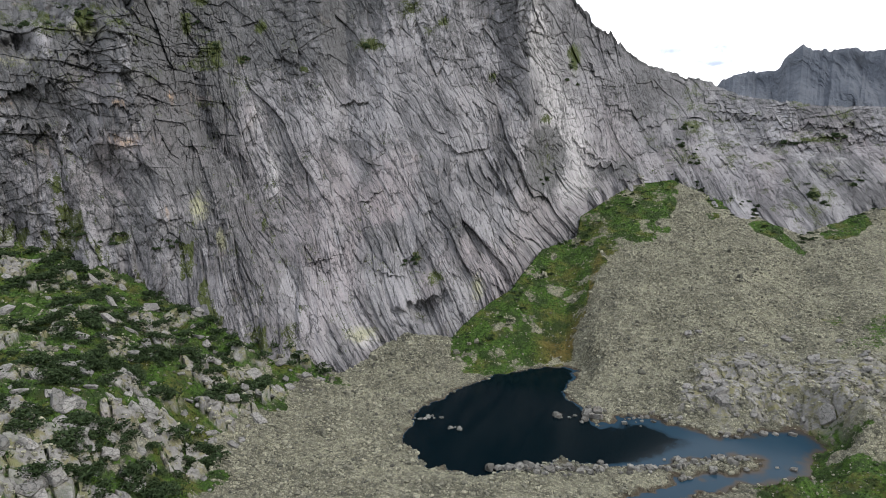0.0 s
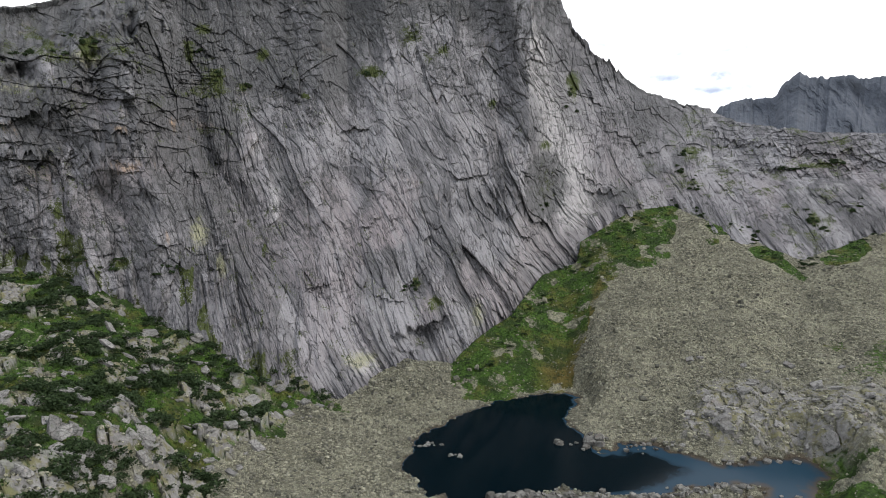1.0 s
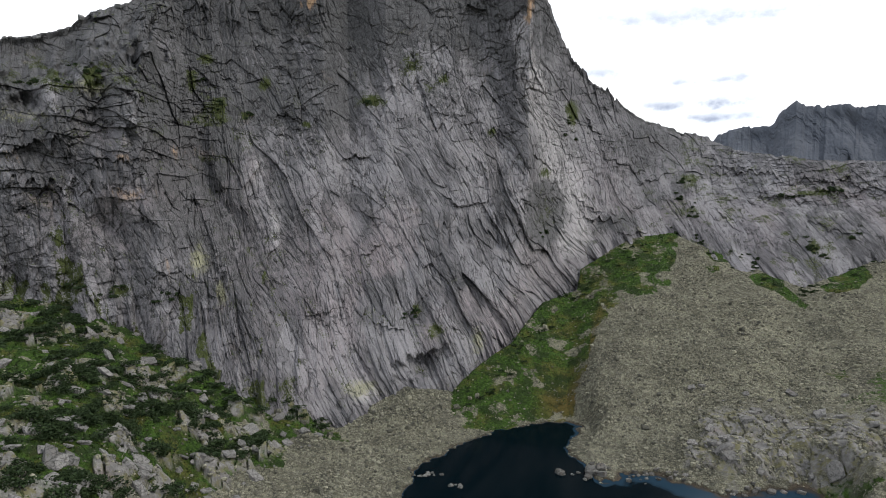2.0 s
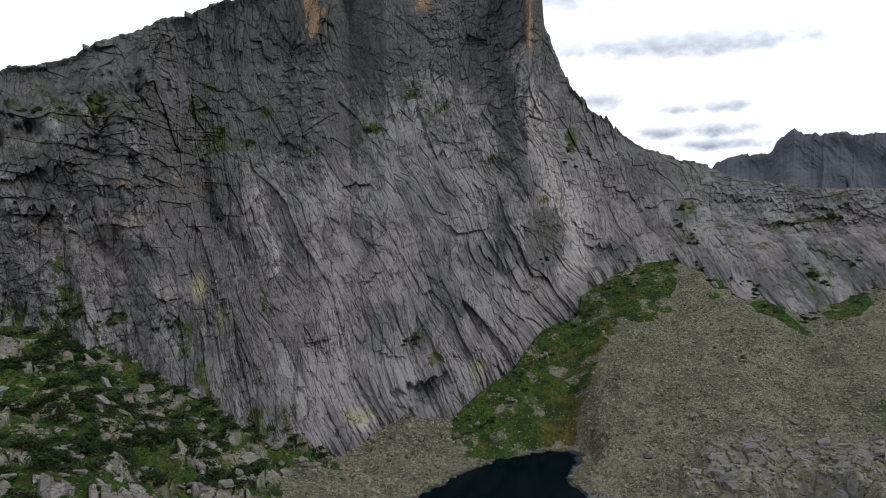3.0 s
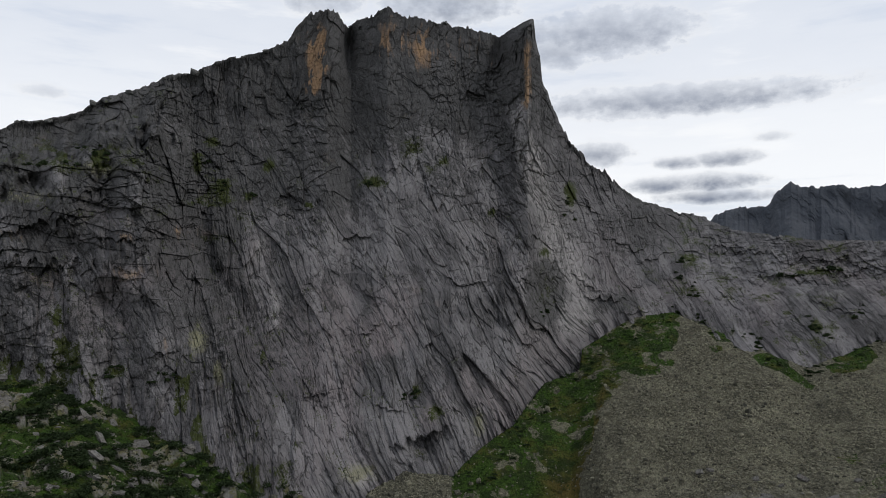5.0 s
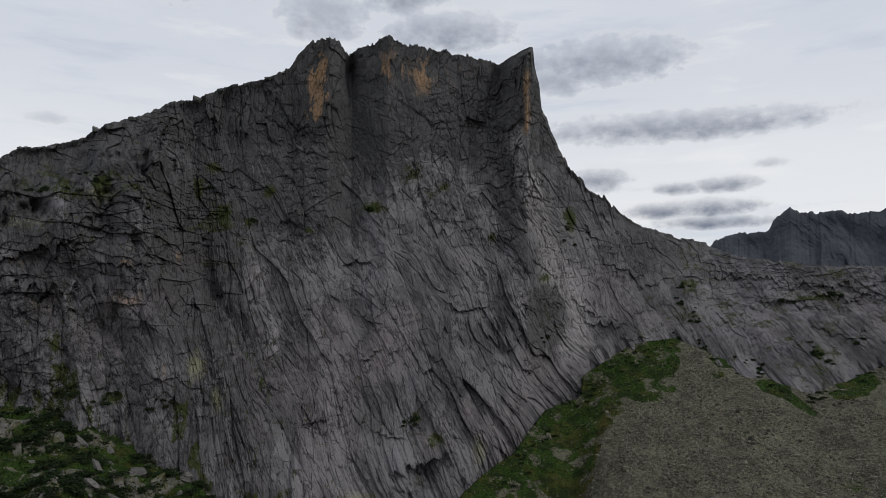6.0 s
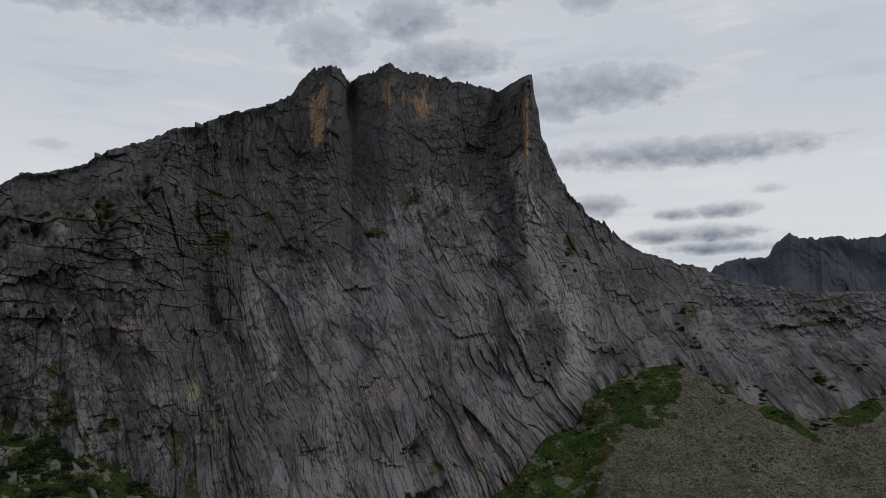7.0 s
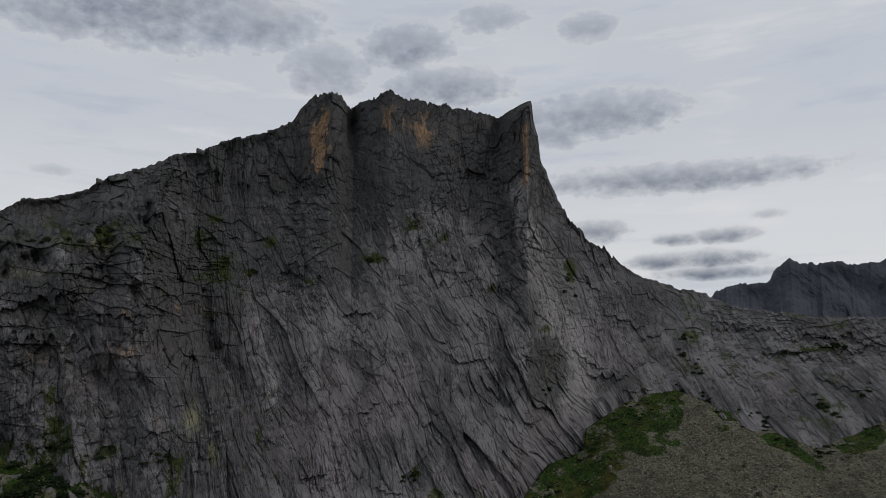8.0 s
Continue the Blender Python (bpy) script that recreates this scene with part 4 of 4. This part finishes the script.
def scatter_scree():
    rng = np.random.default_rng(5)
    n = 92000
    b, r = rng.uniform(-35, 35, n), np.sqrt(rng.uniform(165 ** 2, 480 ** 2, n))
    x, y = r * np.sin(np.radians(b)), r * np.cos(np.radians(b))
    keep = (r < along(FOOT, b) + 2) & (lake_side(x, y) < 0.5)
    keep &= rng.uniform(0, 1, n) > meadow(x, y) * 0.64
    clump = fbm(x / 12, y / 12, 111, 3)
    keep &= rng.uniform(-0.55, 0.4, n) < clump + 0.15
    x, y = x[keep][:18500], y[keep][:18500]
    n = len(x)
    size = 0.34 * (1 - rng.uniform(0, 0.975, n)) ** -0.38
    size = np.minimum(size, 1.15) * (1 - 0.4 * meadow(x, y))
    bm = bmesh.new()
    bmesh.ops.create_icosphere(bm, subdivisions=1, radius=1.0)
    base = np.array([v.co for v in bm.verts])
    tris = np.array([[v.index for v in f.verts] for f in bm.faces])
    bm.free()
    k = len(base)
    pts = base[None] * (1 + rng.uniform(-0.33, 0.25, (n, k, 1)))
    pts = pts * (size[:, None] * rng.uniform(0.7, 1.3, (n, 3)))[:, None, :] * np.array([1, 1, 0.75])
    turn = rng.uniform(0, 6.28, n)
    c, s = np.cos(turn)[:, None], np.sin(turn)[:, None]
    px, py = pts[..., 0] * c - pts[..., 1] * s, pts[..., 0] * s + pts[..., 1] * c
    pts = np.stack([px + x[:, None], py + y[:, None], pts[..., 2] + (land(x, y) + 0.15 * size)[:, None]], axis=-1)
    faces = (tris[None] + (np.arange(n) * k)[:, None, None]).reshape(-1, 3)
    me = raw("scree_stones", pts.reshape(-1, 3), faces)
    me.materials.append(STONE)
    tagged(new("scree_stones", me), "loose pale grey granite scree stones covering the slope", "scree", kind="stuff")


scatter_scree()

BOULDERS = [rock_data("boulder", 20 + k, 3, STONE) for k in range(7)]
SHORE_ROCKS = [rock_data("shore_rock", 40 + k, 3, SHORE, (1, 0.8, 0.7)) for k in range(6)]
SLABS = [rock_data("rock_block", 60 + k, 4, SLAB, (1, 0.7, 0.6)) for k in range(7)]


def scatter_boulders():
    rng = random.Random(8)
    made = 0
    while made < 110:
        b, r = rng.uniform(-18, 34), math.sqrt(rng.uniform(185 ** 2, 440 ** 2))
        x, y = at_bearing(b, r)
        q = np.array([x]), np.array([y])
        if r > float(along(FOOT, b)) - 3 or lake_side(*q)[0] > -4 or meadow(*q)[0] > 0.6:
            continue
        set_down("boulder", BOULDERS[made % 7], x, y, 0.7 + 1.0 * rng.random() ** 3, rng, "pale grey granite boulder lying on the scree", "boulder", "boulders on the scree")
        made += 1
    for k in range(90):
        b = rng.uniform(-11, 3) if k < 60 else rng.uniform(-19, -10)
        x, y = at_bearing(b, float(along(FOOT, b)) - 3 - 45 * rng.random() ** 1.5)
        set_down("boulder", BOULDERS[k % 7], x, y, 0.5 + 1.1 * rng.random() ** 3, rng, "pale granite boulder fallen to the foot of the wall", "boulder", "boulders at the foot of the wall")


def scatter_shore():
    rng = random.Random(9)
    made = 0
    for x0, y0, spread, count, lo, hi in ((57, 257, 5, 22, 0.7, 2.4), (24, 214, 6, 26, 0.7, 2.2), (40, 212, 9, 40, 0.5, 1.7), (66, 212, 9, 30, 0.5, 1.5), (92, 217, 10, 34, 0.5, 1.6), (5, 247, 1.6, 5, 0.6, 1.3), (82, 254, 10, 26, 0.5, 1.4), (-8, 255, 4, 12, 0.5, 1.2), (112, 242, 8, 14, 0.6, 1.6)):
        for _ in range(count):
            x, y = x0 + rng.gauss(0, spread), y0 + rng.gauss(0, 2.4)
            set_down("shore_rock", SHORE_ROCKS[made % 6], x, y, rng.uniform(lo, hi), rng, "angular grey rock standing in the shallow water", "rock", "rocks in the lake", 0.2, max(-0.4, ground_at(x, y)))
            made += 1


scatter_boulders()
scatter_shore()


def scatter_crest():
    rng = random.Random(11)
    data = [rock_data("ridge_boulder", 90 + k, 3, CRAG) for k in range(5)]
    for k in range(60):
        b = rng.choice((rng.uniform(-34, -13), rng.uniform(-34, -13), rng.uniform(-9, 4.5), rng.uniform(12, 24)))
        r = float(np.interp(b, crest_b, crest_r)) + rng.uniform(-0.5, 3.0)
        x, y = at_bearing(b, r)
        set_down("ridge_boulder", data[k % 5], x, y, 0.6 + 1.9 * rng.random() ** 2.2, rng, "dark lichen-covered boulder perched on the mountain ridge", "boulder", "boulders on the ridge", 0.7, float(np.interp(b, crest_b, crest_z)) - 1.1, rng.uniform(0.5, 0.9))


scatter_crest()


def scatter_slabs():
    rng = random.Random(10)

    def lay(name, x, y, size, label, category, group, sink, squash):
        """A slab that dips with the hill it lies in."""
        ob = set_down(name, SLABS[rng.randrange(7)], x, y, size, rng, label, category, group, sink, None, squash)
        q = [ground_at(x - 4, y), ground_at(x + 4, y), ground_at(x, y - 4), ground_at(x, y + 4)]
        up = Vector((q[0] - q[1], q[2] - q[3], 8.0 / rng.uniform(0.6, 1.1))).normalized()
        ob.matrix_world = Matrix.LocRotScale(ob.matrix_world.translation, Vector((0, 0, 1)).rotation_difference(up) @ ob.matrix_world.to_quaternion(), ob.matrix_world.to_scale())

    # the broken pale outcrop below the bushes
    for _ in range(46):
        b, r = rng.uniform(-35, -24), rng.uniform(180, 226)
        x, y = at_bearing(b, r)
        lay("outcrop_slab", x, y, rng.uniform(1.6, 4.2), "large pale granite slab of the outcrop on the green slope", "rock", "slabs of the outcrop", 0.95, 0.55)
    for _ in range(40):
        b, r = rng.uniform(-35, -20), rng.uniform(180, 250)
        x, y = at_bearing(b, r)
        lay("rock_block", x, y, rng.uniform(0.6, 1.6), "pale granite block broken from the outcrop on the green slope", "rock", "blocks of the outcrop", 0.5, 0.7)
    # grey slabs that show between the bushes, up to the wall
    made = 0
    while made < 250:
        b, r = rng.uniform(-35, -9), rng.uniform(222, 385)
        if b > float(apron_edge(np.array(r))) + 1 or r > float(along(FOOT, b)) + 2:
            continue
        x, y = at_bearing(b, r)
        lay("rock_block", x, y, 0.7 + 3.3 * rng.random() ** 2.4, "grey granite slab half sunk among bushes and grass", "rock", "slabs on the bushy slope", 0.6, 0.5)
        made += 1
    # rounded bedrock and blocks above the eastern shore
    for _ in range(16):
        b = rng.uniform(21.5, 33)
        x, y = at_bearing(b, float(along(MID, b)) + rng.uniform(4, 46))
        if float(lake_side(np.array([x]), np.array([y]))[0]) < -6:
            lay("bedrock_hump", x, y, rng.uniform(2.4, 5.0), "rounded grey-brown bedrock hump with yellowish moss above the shore", "rock", "bedrock humps above the shore", 1.0, 0.55)
    for _ in range(60):
        b = rng.uniform(20, 34)
        x, y = at_bearing(b, float(along(MID, b)) + rng.uniform(-4, 60))
        if float(lake_side(np.array([x]), np.array([y]))[0]) < -3:
            lay("rock_block", x, y, 0.6 + 2.0 * rng.random() ** 2, "grey-brown bedrock block above the lake shore", "rock", "blocks above the shore", 0.6, 0.7)


scatter_slabs()


# ---- plants ----
def shrub_data(seed):
    rng = random.Random(seed)
    verts, faces = [], []
    lumps = [(rng.uniform(-0.55, 0.55), rng.uniform(-0.55, 0.55), rng.uniform(0.1, 0.35), rng.uniform(0.35, 0.6)) for _ in range(7)]
    for _ in range(240):
        cx, cy, cz, cr = rng.choice(lumps)
        d = Vector((rng.gauss(0, 1), rng.gauss(0, 1), abs(rng.gauss(0, 0.9)))).normalized()
        p = Vector((cx, cy, cz)) + d * cr * rng.uniform(0.75, 1.08)
        side = d.cross(Vector((rng.gauss(0, 1), rng.gauss(0, 1), rng.gauss(0, 1)))).normalized() * rng.uniform(0.09, 0.16)
        tip = (d + Vector((rng.gauss(0, 0.5), rng.gauss(0, 0.5), 0.5))).normalized() * rng.uniform(0.12, 0.22)
        k = len(verts)
        verts += [p - side, p + side, p + tip + side * 0.3, p + tip - side * 0.3]
        faces.append((k, k + 1, k + 2, k + 3))
    crown = raw("crown", np.array(verts), np.array(faces))
    crown.materials.append(PINE)
    bm = bmesh.new()
    for k in range(4):
        a = k * 1.57 + rng.random()
        tip = Vector((math.cos(a) * 0.5, math.sin(a) * 0.5, 0.42))
        m = Matrix.Translation(tip * 0.5) @ tip.to_track_quat("Z", "Y").to_matrix().to_4x4()
        bmesh.ops.create_cone(bm, cap_ends=True, segments=5, radius1=0.06, radius2=0.02, depth=tip.length * 1.1, matrix=m)
    limbs = bpy.data.meshes.new("limbs")
    bm.to_mesh(limbs)
    bm.free()
    limbs.materials.append(BARK)
    return crown, limbs


LEDGES = [  # bearing, elevation, spread of both, count: bushes that grow on the rock
    (19.2, 0.5, 0.5, 0.3, 6), (18.9, -0.8, 0.4, 0.5, 6), (19.9, -2.1, 0.4, 0.6, 7), (20.5, -3.6, 0.4, 0.4, 5), (18.4, -3.4, 0.4, 0.3, 3),
    (28.0, -4.2, 0.4, 0.5, 6), (28.9, -5.0, 0.4, 0.3, 4), (31.1, -3.3, 0.4, 0.4, 4), (23.4, -4.9, 0.5, 0.3, 4), (24.6, -5.7, 0.4, 0.3, 4),
    (26.6, -0.7, 0.9, 0.12, 6), (29.5, -0.3, 0.9, 0.12, 6), (-17.8, 6.1, 0.25, 0.5, 4), (-6.2, 6.9, 0.5, 0.25, 4), (-19.3, 8.2, 0.3, 0.6, 3),
    (-15.7, 5.7, 0.5, 0.3, 3), (10.3, 5.0, 0.3, 0.9, 5), (-25.9, -7.9, 0.8, 0.4, 6), (-28.5, -7.2, 0.8, 0.4, 6), (-26.6, 8.4, 1.0, 0.4, 8),
    (-30.5, 7.4, 1.4, 0.3, 8), (-2.4, -10.6, 0.8, 0.5, 5), (8.3, -3.8, 0.4, 0.5, 4), (-22.0, -9.0, 0.9, 0.7, 6),
]


def plant_shrubs():
    rng = random.Random(12)
    kinds = [shrub_data(80 + k) for k in range(6)]

    def plant(x, y, z, size, tall, k, label, group):
        top = new("dwarf_pine")
        top.matrix_world = Matrix.LocRotScale((x, y, z), Euler((0, 0, rng.uniform(0, 6.28))), (size, size * rng.uniform(0.8, 1.3), size * tall))
        tagged(top, label, "bush", group)
        for part_name, data in zip(("crown", "limbs"), kinds[k % 6]):
            new(part_name, data).parent = top

    made, bulk = 0, []
    while made < 660:
        if made % 8 == 7:
            b = rng.uniform(2, 18.5) if made % 3 else rng.uniform(21, 33)
            r = float(along(FOOT, b)) - rng.uniform(0, 26 if b < 19 else 12)
        else:
            b, r = rng.uniform(-35, -8), rng.uniform(185, 388)
            if b > float(apron_edge(np.array(r))) - 0.3 or r > float(along(FOOT, b)) + 4:
                continue
        x, y = at_bearing(b, r)
        if b < 0 and float(fbm(np.array([x / 16]), np.array([y / 16]), 121, 3)[0]) < -0.02:
            continue
        size = rng.uniform(1.8, 4.6) if b < 0 else rng.uniform(1.2, 2.6)
        z = ground_at(x, y)
        if made % 8 < 2 and size > 1.5:
            plant(x, y, z - 0.25, size, rng.uniform(0.45, 0.75), made, "low dark green dwarf pine bush on the rocky slope", "dwarf pines on the slope")
        else:
            bulk.append((x, y, z - 0.25, size, rng.uniform(0.45, 0.75), rng.uniform(0, 6.28), made % 6))
        made += 1
    verts, faces, count = [], [], 0
    crowns = [np.array([v.co for v in crown.vertices]) for crown, limbs in kinds]
    for x, y, z, size, tall, turn, k in bulk:
        p = crowns[k] * np.array([size, size, size * tall])
        c, q = math.cos(turn), math.sin(turn)
        verts.append(np.stack([p[:, 0] * c - p[:, 1] * q + x, p[:, 0] * q + p[:, 1] * c + y, p[:, 2] + z], axis=-1))
        faces.append(np.arange(len(p)).reshape(-1, 4) + count)
        count += len(p)
    me = raw("pine_scrub", np.concatenate(verts), np.concatenate(faces))
    me.materials.append(PINE)
    tagged(new("pine_scrub", me), "dense low scrub of dark green dwarf pine on the slope", "scrub", kind="stuff")
    for b0, e0, sb, se, count in LEDGES:
        for _ in range(count):
            x, y, z = on_wall(b0 + rng.gauss(0, 0.7) * sb, e0 + rng.gauss(0, 0.7) * se)
            far = math.hypot(x, y)
            plant(x * (1 - 0.6 / far), y * (1 - 0.6 / far), z - 0.8, rng.uniform(1.0, 2.3), rng.uniform(0.9, 1.5), made, "small dark green dwarf pine rooted on a rock ledge", "dwarf pines on the ledges")
            made += 1


plant_shrubs()


def plant_herbs():
    rng = np.random.default_rng(14)
    n = 60000
    b, r = rng.uniform(-35, 35, n), np.sqrt(rng.uniform(175 ** 2, 480 ** 2, n))
    x, y = r * np.sin(np.radians(b)), r * np.cos(np.radians(b))
    keep = (r < along(FOOT, b)) & (lake_side(x, y) < -1) & (rng.uniform(0.35, 1.2, n) < meadow(x, y))
    x, y = x[keep][:9000], y[keep][:9000]
    n = len(x)
    size = rng.uniform(0.3, 0.9, n)
    z = land(x, y)
    verts, blades = [], 5
    for k in range(blades):
        a = rng.uniform(0, 6.28, n)
        dx, dy = np.cos(a) * size, np.sin(a) * size
        lift = size * rng.uniform(0.5, 1.1, n)
        verts.append(np.stack([np.stack([x - dy * 0.35, y + dx * 0.35, z - 0.1], -1), np.stack([x + dy * 0.35, y - dx * 0.35, z - 0.1], -1), np.stack([x + dx, y + dy, z + lift], -1)], 1))
    pts = np.concatenate(verts).reshape(-1, 3)
    me = raw("meadow_herbs", pts, np.arange(len(pts)).reshape(-1, 3))
    me.materials.append(HERB)
    tagged(new("meadow_herbs", me), "low green mountain herbs and grass tufts on the slopes", "grass", kind="stuff")


plant_herbs()
